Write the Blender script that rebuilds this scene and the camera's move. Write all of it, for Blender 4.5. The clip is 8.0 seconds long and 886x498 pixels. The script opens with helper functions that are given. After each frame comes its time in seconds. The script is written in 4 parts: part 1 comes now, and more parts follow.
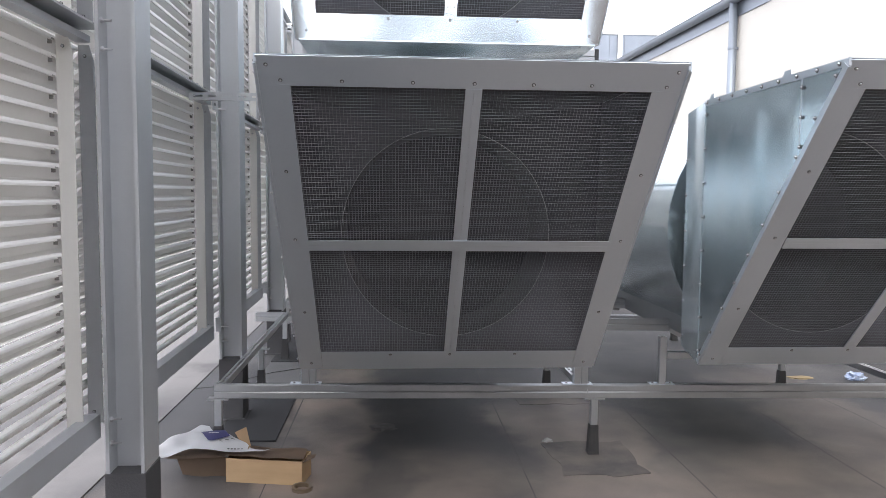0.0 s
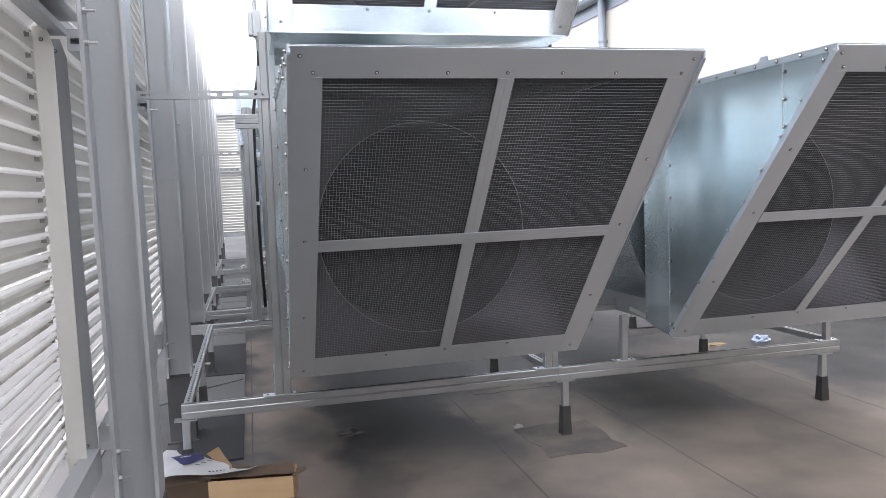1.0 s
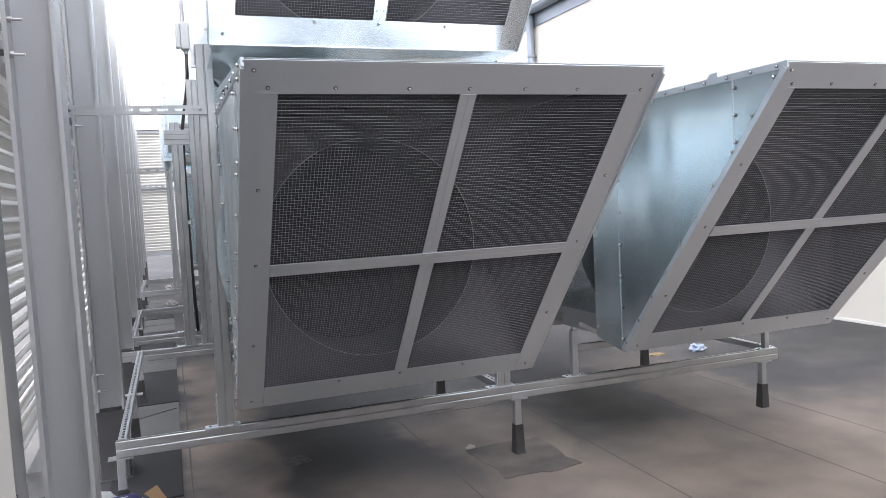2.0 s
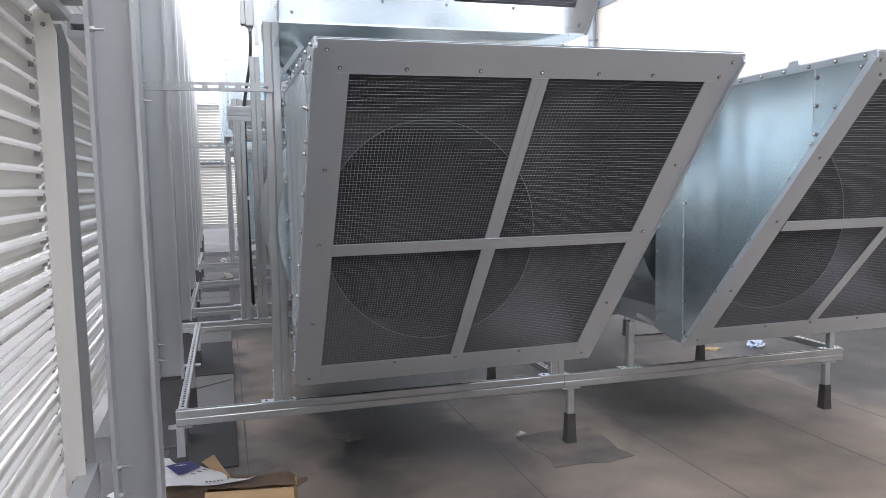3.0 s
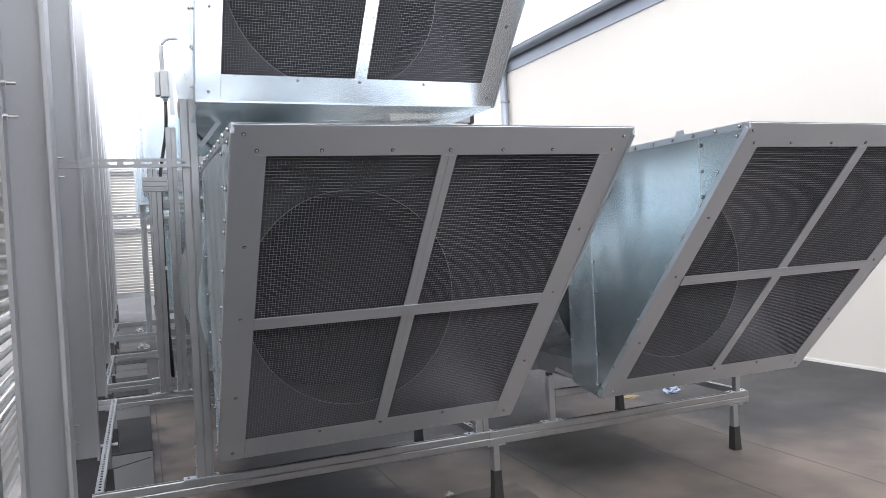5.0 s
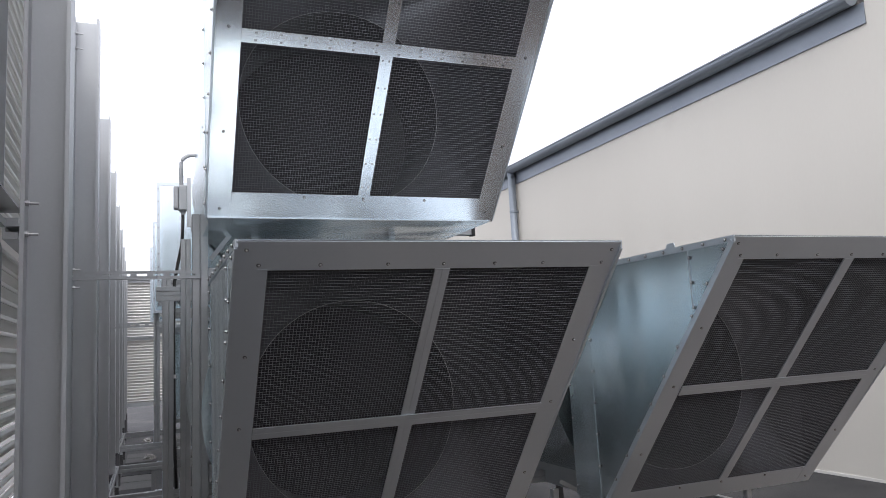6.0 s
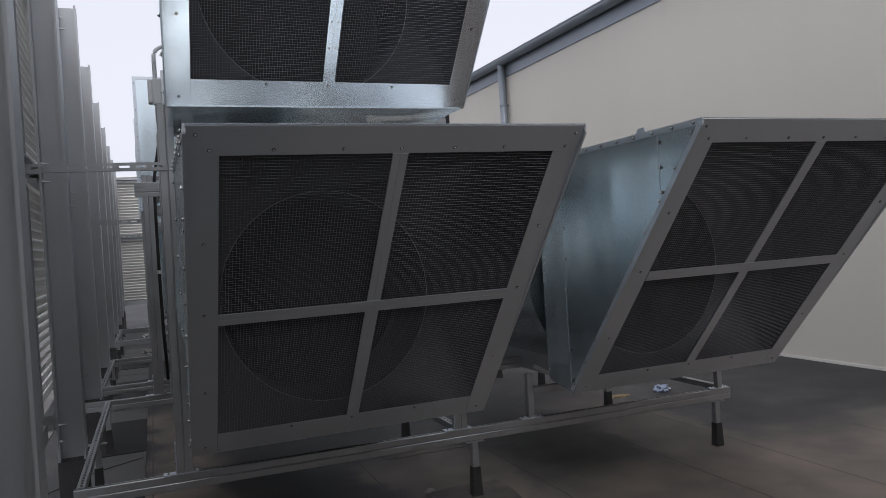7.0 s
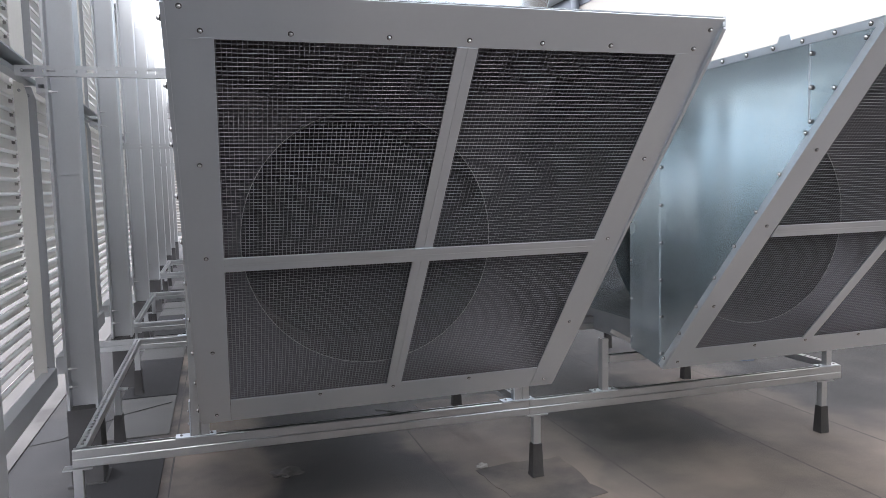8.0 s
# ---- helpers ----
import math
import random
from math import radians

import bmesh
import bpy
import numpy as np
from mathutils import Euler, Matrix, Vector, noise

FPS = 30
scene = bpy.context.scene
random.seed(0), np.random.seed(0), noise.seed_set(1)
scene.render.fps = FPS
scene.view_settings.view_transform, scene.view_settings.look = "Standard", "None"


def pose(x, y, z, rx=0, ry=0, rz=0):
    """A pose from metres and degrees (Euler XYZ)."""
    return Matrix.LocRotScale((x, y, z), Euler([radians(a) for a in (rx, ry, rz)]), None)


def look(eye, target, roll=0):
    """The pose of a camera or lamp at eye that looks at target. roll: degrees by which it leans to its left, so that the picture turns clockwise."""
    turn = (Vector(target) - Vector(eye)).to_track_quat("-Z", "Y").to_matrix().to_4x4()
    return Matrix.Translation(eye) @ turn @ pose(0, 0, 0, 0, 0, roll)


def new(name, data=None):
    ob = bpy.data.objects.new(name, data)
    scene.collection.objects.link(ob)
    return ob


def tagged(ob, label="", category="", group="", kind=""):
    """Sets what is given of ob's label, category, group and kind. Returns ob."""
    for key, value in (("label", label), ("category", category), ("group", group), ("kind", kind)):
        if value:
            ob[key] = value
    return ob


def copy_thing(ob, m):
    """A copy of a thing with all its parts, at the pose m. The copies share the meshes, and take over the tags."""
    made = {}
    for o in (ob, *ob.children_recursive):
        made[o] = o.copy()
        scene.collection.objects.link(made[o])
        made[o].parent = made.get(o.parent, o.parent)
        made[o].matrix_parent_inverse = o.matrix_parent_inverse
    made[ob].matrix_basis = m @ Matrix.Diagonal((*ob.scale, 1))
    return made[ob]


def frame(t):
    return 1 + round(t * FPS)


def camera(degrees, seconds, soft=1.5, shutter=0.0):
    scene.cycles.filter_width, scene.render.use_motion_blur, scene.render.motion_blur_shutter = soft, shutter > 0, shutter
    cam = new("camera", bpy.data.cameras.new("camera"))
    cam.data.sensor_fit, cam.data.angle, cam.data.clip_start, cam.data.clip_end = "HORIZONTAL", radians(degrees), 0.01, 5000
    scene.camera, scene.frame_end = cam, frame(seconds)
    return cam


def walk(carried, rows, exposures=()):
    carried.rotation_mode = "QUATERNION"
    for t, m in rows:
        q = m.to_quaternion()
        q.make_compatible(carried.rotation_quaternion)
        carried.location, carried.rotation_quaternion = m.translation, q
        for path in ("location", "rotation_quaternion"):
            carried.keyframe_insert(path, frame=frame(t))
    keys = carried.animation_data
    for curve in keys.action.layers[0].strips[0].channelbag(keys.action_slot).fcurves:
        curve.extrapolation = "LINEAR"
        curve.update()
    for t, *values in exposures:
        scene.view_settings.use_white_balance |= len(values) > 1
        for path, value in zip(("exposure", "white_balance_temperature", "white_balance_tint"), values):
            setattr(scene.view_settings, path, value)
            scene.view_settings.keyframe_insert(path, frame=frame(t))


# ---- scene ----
# ---- camera ----
cam = camera(62.6, 8.0, soft=0.7)
PATH = [
    (0, (0.218, 0.442, 1.573), (0.349, 2.432, 1.423), 0.5),
    (0.2, (0.047, 0.478, 1.545), (0.32, 2.455, 1.412), 0.6),
    (0.5, (-0.208, 0.499, 1.486), (0.187, 2.45, 1.301), -2.7),
    (0.7, (-0.322, 0.514, 1.553), (0.094, 2.455, 1.303), -2.2),
    (1, (-0.41, 0.583, 1.565), (0.097, 2.511, 1.401), -2.3),
    (1.2, (-0.392, 0.62, 1.563), (0.093, 2.555, 1.426), -3.0),
    (1.5, (-0.414, 0.657, 1.598), (0.203, 2.556, 1.489), -3.3),
    (1.7, (-0.447, 0.683, 1.59), (0.259, 2.55, 1.461), -3.0),
    (2.8, (-0.565, 0.779, 1.607), (0.03, 2.682, 1.443), -1.8),
    (3, (-0.54, 0.766, 1.604), (0.029, 2.674, 1.423), -1.2),
    (3.5, (-0.54, 0.747, 1.601), (0.087, 2.636, 1.406), -1.1),
    (4, (-0.528, 0.712, 1.618), (0.191, 2.57, 1.433), -2.0),
    (4.2, (-0.522, 0.697, 1.613), (0.259, 2.529, 1.431), -2.4),
    (5.3, (-0.564, 0.616, 1.667), (0.205, 2.462, 1.712), -3.5),
    (5.5, (-0.57, 0.578, 1.663), (0.212, 2.416, 1.765), -3.8),
    (6, (-0.517, 0.528, 1.664), (0.225, 2.367, 1.923), -3.1),
    (6.2, (-0.476, 0.514, 1.677), (0.247, 2.36, 1.941), -2.7),
    (6.5, (-0.429, 0.465, 1.658), (0.283, 2.316, 1.914), -3.7),
    (6.8, (-0.387, 0.463, 1.626), (0.324, 2.327, 1.76), -4.0),
    (7, (-0.379, 0.502, 1.607), (0.362, 2.36, 1.589), -3.7),
    (7.2, (-0.355, 0.573, 1.564), (0.412, 2.415, 1.42), -3.4),
    (7.5, (-0.312, 0.762, 1.551), (0.377, 2.631, 1.366), -2.6),
    (7.7, (-0.238, 0.939, 1.542), (0.431, 2.817, 1.38), -1.8),
    (8, (-0.167, 1.186, 1.578), (0.423, 3.089, 1.409), -1.5),
]
EXPOSURES = [(0.0, 1.17), (1.0, 1.32), (1.5, 1.36), (4.0, 1.24), (5.5, 0.8), (6.0, 0.27), (6.5, -0.12), (7.0, -0.5), (7.2, -0.22), (7.5, 0.38), (8.0, 1.22)]
walk(cam, [(t, look(eye, target, roll)) for t, eye, target, roll in PATH], EXPOSURES)

# ---- world and sun: bright overcast ----
world = bpy.data.worlds.new("overcast_sky")
scene.world = world
world.use_nodes = True
wn = world.node_tree.nodes
wl = world.node_tree.links
sky = wn.new("ShaderNodeTexSky")
sky.sky_type = "NISHITA"
sky.sun_disc = False
sky.sun_elevation = radians(52)
sky.sun_rotation = radians(200)
sky.air_density, sky.dust_density, sky.ozone_density = 1.0, 4.0, 1.0
pale = wn.new("ShaderNodeHueSaturation")
pale.inputs["Saturation"].default_value = 0.22
wl.new(sky.outputs[0], pale.inputs["Color"])
cloud = wn.new("ShaderNodeMix")
cloud.data_type = "RGBA"
cloud.inputs["Factor"].default_value = 0.65
cloud.inputs["B"].default_value = (10.35, 10.55, 12.0, 1)
wl.new(pale.outputs[0], cloud.inputs["A"])
wl.new(cloud.outputs["Result"], wn["Background"].inputs["Color"])
wn["Background"].inputs["Strength"].default_value = 0.15

sun_data = bpy.data.lights.new("sun", "SUN")
sun_data.energy, sun_data.angle, sun_data.color = 0.7, radians(40), (1.0, 0.97, 0.93)
sun = new("sun", sun_data)
sun.matrix_world = look((-6, -14, 22), (0, 4, 0))


# ---- materials ----
def material(name, rough=0.6, metal=0.0, tones=((0.5, 0.5, 0.5), (0.55, 0.55, 0.55)), scale=3.0, grain=60.0, bump=0.1,
             rough_var=0.12, stain=None, stain_scale=1.2, stain_at=(0.55, 0.7), stretch=(1, 1, 1), piece=0.0, buckle=0.0):
    """Two tones mixed by broad noise, fine grain in bump and gloss, and an optional stain colour."""
    m = bpy.data.materials.new(name)
    m.use_nodes = True
    nt = m.node_tree
    n, l = nt.nodes, nt.links
    p = n["Principled BSDF"]
    p.inputs["Metallic"].default_value = metal
    geo = n.new("ShaderNodeTexCoord")
    mapping = n.new("ShaderNodeMapping")
    mapping.inputs["Scale"].default_value = stretch
    l.new(geo.outputs["Object"], mapping.inputs[0])
    broad = n.new("ShaderNodeTexNoise")
    broad.inputs["Scale"].default_value, broad.inputs["Detail"].default_value = scale, 5
    fine = n.new("ShaderNodeTexNoise")
    fine.inputs["Scale"].default_value, fine.inputs["Detail"].default_value = grain, 3
    l.new(mapping.outputs[0], broad.inputs["Vector"])
    l.new(mapping.outputs[0], fine.inputs["Vector"])
    mix = n.new("ShaderNodeMix")
    mix.data_type = "RGBA"
    mix.inputs["A"].default_value, mix.inputs["B"].default_value = (*tones[0], 1), (*tones[1], 1)
    half = n.new("ShaderNodeMath")
    half.operation = "MULTIPLY_ADD"
    half.inputs[1].default_value, half.inputs[2].default_value = 0.35, -0.17
    l.new(fine.outputs[0], half.inputs[0])
    add = n.new("ShaderNodeMath")
    add.operation = "ADD"
    l.new(half.outputs[0], add.inputs[1])
    ramp = n.new("ShaderNodeMapRange")
    ramp.inputs[1].default_value, ramp.inputs[2].default_value = 0.22, 0.78
    l.new(broad.outputs[0], ramp.inputs[0])
    l.new(ramp.outputs[0], add.inputs[0])
    l.new(add.outputs[0], mix.inputs["Factor"])
    colour = mix.outputs["Result"]
    if stain:
        spot = n.new("ShaderNodeTexNoise")
        spot.inputs["Scale"].default_value, spot.inputs["Detail"].default_value = stain_scale, 7
        spot.inputs["Roughness"].default_value = 0.6
        l.new(geo.outputs["Object"], spot.inputs["Vector"])
        edge = n.new("ShaderNodeMapRange")
        edge.inputs[1].default_value, edge.inputs[2].default_value = stain_at
        l.new(spot.outputs[0], edge.inputs[0])
        over = n.new("ShaderNodeMix")
        over.data_type = "RGBA"
        over.inputs["B"].default_value = (*stain, 1)
        l.new(edge.outputs[0], over.inputs["Factor"])
        l.new(colour, over.inputs["A"])
        colour = over.outputs["Result"]
    if piece:
        info = n.new("ShaderNodeObjectInfo")
        vary = n.new("ShaderNodeMapRange")
        vary.inputs[3].default_value, vary.inputs[4].default_value = 1 - piece, 1 + piece
        l.new(info.outputs["Random"], vary.inputs[0])
        hsv = n.new("ShaderNodeHueSaturation")
        l.new(vary.outputs[0], hsv.inputs["Value"])
        l.new(colour, hsv.inputs["Color"])
        colour = hsv.outputs[0]
    l.new(colour, p.inputs["Base Color"])
    gloss = n.new("ShaderNodeMapRange")
    gloss.inputs[3].default_value, gloss.inputs[4].default_value = rough - rough_var, rough + rough_var
    l.new(broad.outputs[0], gloss.inputs[0])
    l.new(gloss.outputs[0], p.inputs["Roughness"])
    bow = None
    if buckle:
        sag = n.new("ShaderNodeTexNoise")
        sag.inputs["Scale"].default_value, sag.inputs["Detail"].default_value = 2.4, 0
        tall = n.new("ShaderNodeMapping")
        tall.inputs["Scale"].default_value = (1.7, 1.7, 0.13)
        l.new(geo.outputs["Object"], tall.inputs[0])
        l.new(tall.outputs[0], sag.inputs["Vector"])
        bow = n.new("ShaderNodeBump")
        bow.inputs["Strength"].default_value, bow.inputs["Distance"].default_value = 1.0, buckle
        l.new(sag.outputs[0], bow.inputs["Height"])
        l.new(bow.outputs[0], p.inputs["Normal"])
    if bump:
        b = n.new("ShaderNodeBump")
        b.inputs["Strength"].default_value, b.inputs["Distance"].default_value = bump, 0.004
        l.new(fine.outputs[0], b.inputs["Height"])
        if bow:
            l.new(bow.outputs[0], b.inputs["Normal"])
        l.new(b.outputs[0], p.inputs["Normal"])
    return m


GALV = material("galvanised_sheet", 0.25, 0.97, ((0.655, 0.745, 0.785), (0.74, 0.82, 0.85)), 2.2, 45, 0, 0.06, buckle=0.02)
FACE = material("galvanised_frame_strip", 0.38, 0.75, ((0.60, 0.652, 0.70), (0.69, 0.738, 0.782)), 1.3, 70, 0, 0.06, buckle=0.003)
# Lighter, glossier copy of the strip metal; the reflected glare is in its colour.
FACE_LIT = material("lit_galvanised_strip", 0.24, 0.95, ((0.80, 0.83, 0.87), (0.86, 0.885, 0.91)), 1.6, 70, 0, 0.05, buckle=0.002)
STRUT = material("galvanised_strut", 0.38, 0.85, ((0.42, 0.43, 0.44), (0.53, 0.54, 0.55)), 5, 90, 0.06)
WASHER = material("dark_sealing_washer", 0.6, 0.1, ((0.05, 0.05, 0.052), (0.09, 0.09, 0.092)), 20, 90, 0.02)
BOLT = material("zinc_bolt", 0.34, 0.95, ((0.42, 0.42, 0.43), (0.52, 0.52, 0.53)), 20, 90, 0.02)
WIRE = material("galvanised_wire", 0.6, 0.15, ((0.225, 0.23, 0.25), (0.285, 0.29, 0.312)), 4, 50, 0)
PAINT = material("blue_grey_steel_paint", 0.42, 0.3, ((0.43, 0.443, 0.457), (0.51, 0.522, 0.535)), 1.4, 80, 0.06, 0.08,
                 stain=(0.44, 0.446, 0.452), stain_scale=2.5, stain_at=(0.6, 0.8))
LOUVRE = material("cream_louvre_paint", 0.5, 0.0, ((0.82, 0.805, 0.775), (0.88, 0.868, 0.84)), 2, 80, 0.05, 0.08, piece=0.06)
CLIP = material("dull_zinc_clip", 0.6, 0.3, ((0.30, 0.295, 0.28), (0.40, 0.39, 0.37)), 20, 80, 0.05)
CREAM = material("cream_upright_paint", 0.55, 0.0, ((0.66, 0.64, 0.595), (0.73, 0.71, 0.665)), 2, 80, 0.05, 0.08)
WALL = material("cream_wall_coating", 0.75, 0.0, ((0.605, 0.574, 0.512), (0.66, 0.628, 0.563)), 0.5, 40, 0.12, 0.08,
                stain=(0.56, 0.528, 0.47), stain_scale=0.6, stain_at=(0.6, 0.85), stretch=(1, 1, 0.3))
GUTTER = material("grey_gutter_metal", 0.45, 0.5, ((0.21, 0.235, 0.27), (0.29, 0.32, 0.355)), 1.5, 50, 0.04)
BITUMEN = material("dusty_bitumen_membrane", 0.75, 0.0, ((0.03, 0.0295, 0.0315), (0.056, 0.054, 0.0545)), 1.1, 160, 0.5, 0.15,
                   stain=(0.10, 0.093, 0.087), stain_scale=0.7, stain_at=(0.5, 0.72))


def dust_shade_bands(m, colour, bands):
    """Lays dust, darker tone, and painted light and shade in long drifts over a floor material: (x0, x1, y0, y1,
    strength), edges broken by noise.
    """
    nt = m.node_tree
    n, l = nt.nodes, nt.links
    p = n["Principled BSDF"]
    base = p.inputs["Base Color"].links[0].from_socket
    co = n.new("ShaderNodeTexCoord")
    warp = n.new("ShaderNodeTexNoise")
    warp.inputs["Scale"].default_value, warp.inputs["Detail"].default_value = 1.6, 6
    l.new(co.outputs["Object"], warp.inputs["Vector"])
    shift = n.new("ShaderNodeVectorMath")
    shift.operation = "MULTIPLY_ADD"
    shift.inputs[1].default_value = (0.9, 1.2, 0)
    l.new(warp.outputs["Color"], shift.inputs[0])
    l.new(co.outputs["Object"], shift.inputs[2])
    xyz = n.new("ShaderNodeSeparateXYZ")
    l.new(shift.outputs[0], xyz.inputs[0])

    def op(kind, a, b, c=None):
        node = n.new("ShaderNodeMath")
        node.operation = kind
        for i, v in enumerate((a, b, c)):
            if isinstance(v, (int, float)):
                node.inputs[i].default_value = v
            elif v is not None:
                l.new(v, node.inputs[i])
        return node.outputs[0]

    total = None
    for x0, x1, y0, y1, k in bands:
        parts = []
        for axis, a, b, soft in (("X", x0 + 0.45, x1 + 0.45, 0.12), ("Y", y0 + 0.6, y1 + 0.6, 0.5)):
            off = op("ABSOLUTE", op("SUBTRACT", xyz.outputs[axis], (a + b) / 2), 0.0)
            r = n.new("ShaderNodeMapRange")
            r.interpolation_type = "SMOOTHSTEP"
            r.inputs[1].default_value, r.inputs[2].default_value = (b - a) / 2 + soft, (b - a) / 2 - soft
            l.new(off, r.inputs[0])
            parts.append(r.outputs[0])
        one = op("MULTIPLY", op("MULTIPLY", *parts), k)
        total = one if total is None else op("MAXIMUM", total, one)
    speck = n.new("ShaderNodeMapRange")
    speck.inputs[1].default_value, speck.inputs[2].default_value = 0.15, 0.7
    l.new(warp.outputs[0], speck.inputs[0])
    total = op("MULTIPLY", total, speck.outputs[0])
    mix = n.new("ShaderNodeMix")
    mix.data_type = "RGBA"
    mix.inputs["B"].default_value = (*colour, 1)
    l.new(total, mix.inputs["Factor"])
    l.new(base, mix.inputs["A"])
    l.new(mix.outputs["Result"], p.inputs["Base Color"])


# Darker by wall and post; the band behind the right hood paints its shade.
dust_shade_bands(BITUMEN, (0.019, 0.019, 0.021), ((4.0, 6.8, 5.0, 13.0, 1.0), (2.2, 3.6, 5.2, 8.5, 0.7), (-1.6, -0.75, 5.0, 6.05, 0.9)))
# Pale dust; the strip between the hoods paints light falling through their gap.
dust_shade_bands(BITUMEN, (0.24, 0.195, 0.163), ((-0.52, 0.05, 4.0, 8.8, 0.95), (0.9, 1.85, 2.0, 5.7, 0.8), (2.9, 3.7, 2.0, 6.6, 0.55), (-1.3, 0.4, 2.6, 4.4, 0.45), (0.3, 6.2, 1.0, 4.6, 0.78)))
WRAP = material("black_bitumen_wrap", 0.6, 0.0, ((0.02, 0.02, 0.021), (0.045, 0.043, 0.042)), 9, 90, 0.6)
SEAM_TAR = material("dusty_seam_bitumen", 0.8, 0.0, ((0.035, 0.034, 0.034), (0.10, 0.092, 0.086)), 7, 90, 0.5)
PATCH = material("bitumen_patch", 0.8, 0.0, ((0.045, 0.042, 0.041), (0.092, 0.083, 0.077)), 3, 150, 0.5, stain=(0.15, 0.125, 0.108), stain_scale=2.2, stain_at=(0.4, 0.68))
UPSTAND = material("grey_bitumen_upstand", 0.85, 0.0, ((0.048, 0.047, 0.049), (0.078, 0.076, 0.078)), 6, 120, 0.5)
MATTING = material("black_rubber_matting", 0.95, 0.0, ((0.018, 0.018, 0.02), (0.032, 0.032, 0.034)), 5, 140, 0.4)
PAVER = material("weathered_concrete_paver", 0.85, 0.0, ((0.085, 0.084, 0.083), (0.125, 0.123, 0.12)), 3, 150, 0.4)
RUBBER = material("black_cable_rubber", 0.5, 0.0, ((0.015, 0.015, 0.016), (0.03, 0.03, 0.03)), 8, 60, 0.1)
PLASTIC = material("grey_plastic", 0.45, 0.0, ((0.36, 0.37, 0.38), (0.42, 0.43, 0.44)), 4, 60, 0.03)
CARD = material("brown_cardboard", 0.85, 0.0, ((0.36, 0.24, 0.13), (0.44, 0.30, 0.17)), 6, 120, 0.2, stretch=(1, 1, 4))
# Card colour with shade painted in, for the lid and the flaps under the sack.
CARD_SHADE = material("shade_dark_cardboard", 0.9, 0.0, ((0.15, 0.105, 0.075), (0.21, 0.15, 0.105)), 6, 120, 0.2)
PAPER = material("white_printed_paper", 0.7, 0.0, ((0.66, 0.66, 0.66), (0.74, 0.74, 0.75)), 6, 90, 0.1)
LABEL = material("dark_blue_print", 0.6, 0.0, ((0.055, 0.055, 0.16), (0.075, 0.075, 0.21)), 6, 90, 0.05)
INK = material("grey_print_ink", 0.6, 0.0, ((0.08, 0.08, 0.09), (0.12, 0.12, 0.12)), 6, 90, 0.0)
CONCRETE = material("pale_concrete", 0.85, 0.0, ((0.12, 0.113, 0.108), (0.16, 0.15, 0.143)), 1.2, 120, 0.3, stain=(0.095, 0.09, 0.087), stain_scale=0.8)
UNSEEN_WALL = material("unseen_wall_pale_grey", 0.85, 0.0, ((0.29, 0.288, 0.285), (0.35, 0.347, 0.34)), 1.2, 90, 0.3, stain=(0.24, 0.238, 0.235), stain_scale=0.8)
TERRACE = material("pale_terrace_concrete", 0.85, 0.0, ((0.15, 0.143, 0.14), (0.20, 0.19, 0.184)), 1.2, 120, 0.3, stain=(0.11, 0.102, 0.098), stain_scale=0.8)
# A dark strip across the deck, a fainter one along its edge.
dust_shade_bands(TERRACE, (0.04, 0.039, 0.042), ((-2.6, -0.8, 5.2, 6.05, 1.0), (-1.42, -1.2, 2.0, 9.0, 0.5)))
RAG = material("grey_crumpled_rag", 0.9, 0.0, ((0.085, 0.08, 0.08), (0.14, 0.13, 0.125)), 12, 90, 0.3)
RAG_PALE = material("pale_dirty_scrap", 0.9, 0.0, ((0.26, 0.25, 0.24), (0.36, 0.35, 0.33)), 14, 90, 0.3)
FILM = material("pale_blue_plastic_film", 0.25, 0.0, ((0.18, 0.25, 0.42), (0.46, 0.50, 0.57)), 22, 60, 0.1)
STRAW = material("yellow_brown_debris", 0.8, 0.0, ((0.22, 0.165, 0.085), (0.30, 0.225, 0.12)), 12, 60, 0.2)
TAPE = material("brown_tape", 0.4, 0.0, ((0.10, 0.075, 0.05), (0.15, 0.11, 0.075)), 12, 60, 0.1)
RED = material("red_tag_plastic", 0.5, 0.0, ((0.34, 0.03, 0.03), (0.42, 0.05, 0.04)), 12, 60, 0.0)
# For added sheets whose dark colour stands for shade within the hoods.
SHADE_LINING = material("dark_shade_lining", 0.6, 0.2, ((0.085, 0.083, 0.098), (0.125, 0.122, 0.14)), 1.5, 60, 0.05)
# Transition and fan metal darkened: shade deep inside the hood is in the colour.
CONE = material("shaded_transition_sheet", 0.45, 0.7, ((0.15, 0.147, 0.165), (0.20, 0.196, 0.216)), 1.5, 60, 0.05)
FAN = material("shaded_fan_metal", 0.5, 0.3, ((0.06, 0.058, 0.067), (0.088, 0.085, 0.096)), 5, 60, 0.05)


# ---- building blocks ----
def link(name, bm, mat, parent=None, label="", kind="", m=None, smooth=False):
    me = bpy.data.meshes.new(name)
    bmesh.ops.recalc_face_normals(bm, faces=bm.faces)
    bm.to_mesh(me)
    bm.free()
    me.materials.append(mat)
    if smooth:
        for f in me.polygons:
            f.use_smooth = True
    ob = new(name, me)
    if parent:
        ob.parent = parent
    if m is not None:
        ob.matrix_basis = m
    return tagged(ob, label, kind=kind)


part = link


def thing(name, label, category, at=(0, 0, 0), group="", kind=""):
    e = new(name)
    e.empty_display_size = 0.1
    e.location = at
    return tagged(e, label, category, group, kind)


def share(name, me, parent, m):
    """One more object on a mesh that exists."""
    ob = new(name, me)
    ob.parent = parent
    ob.matrix_basis = m
    return ob


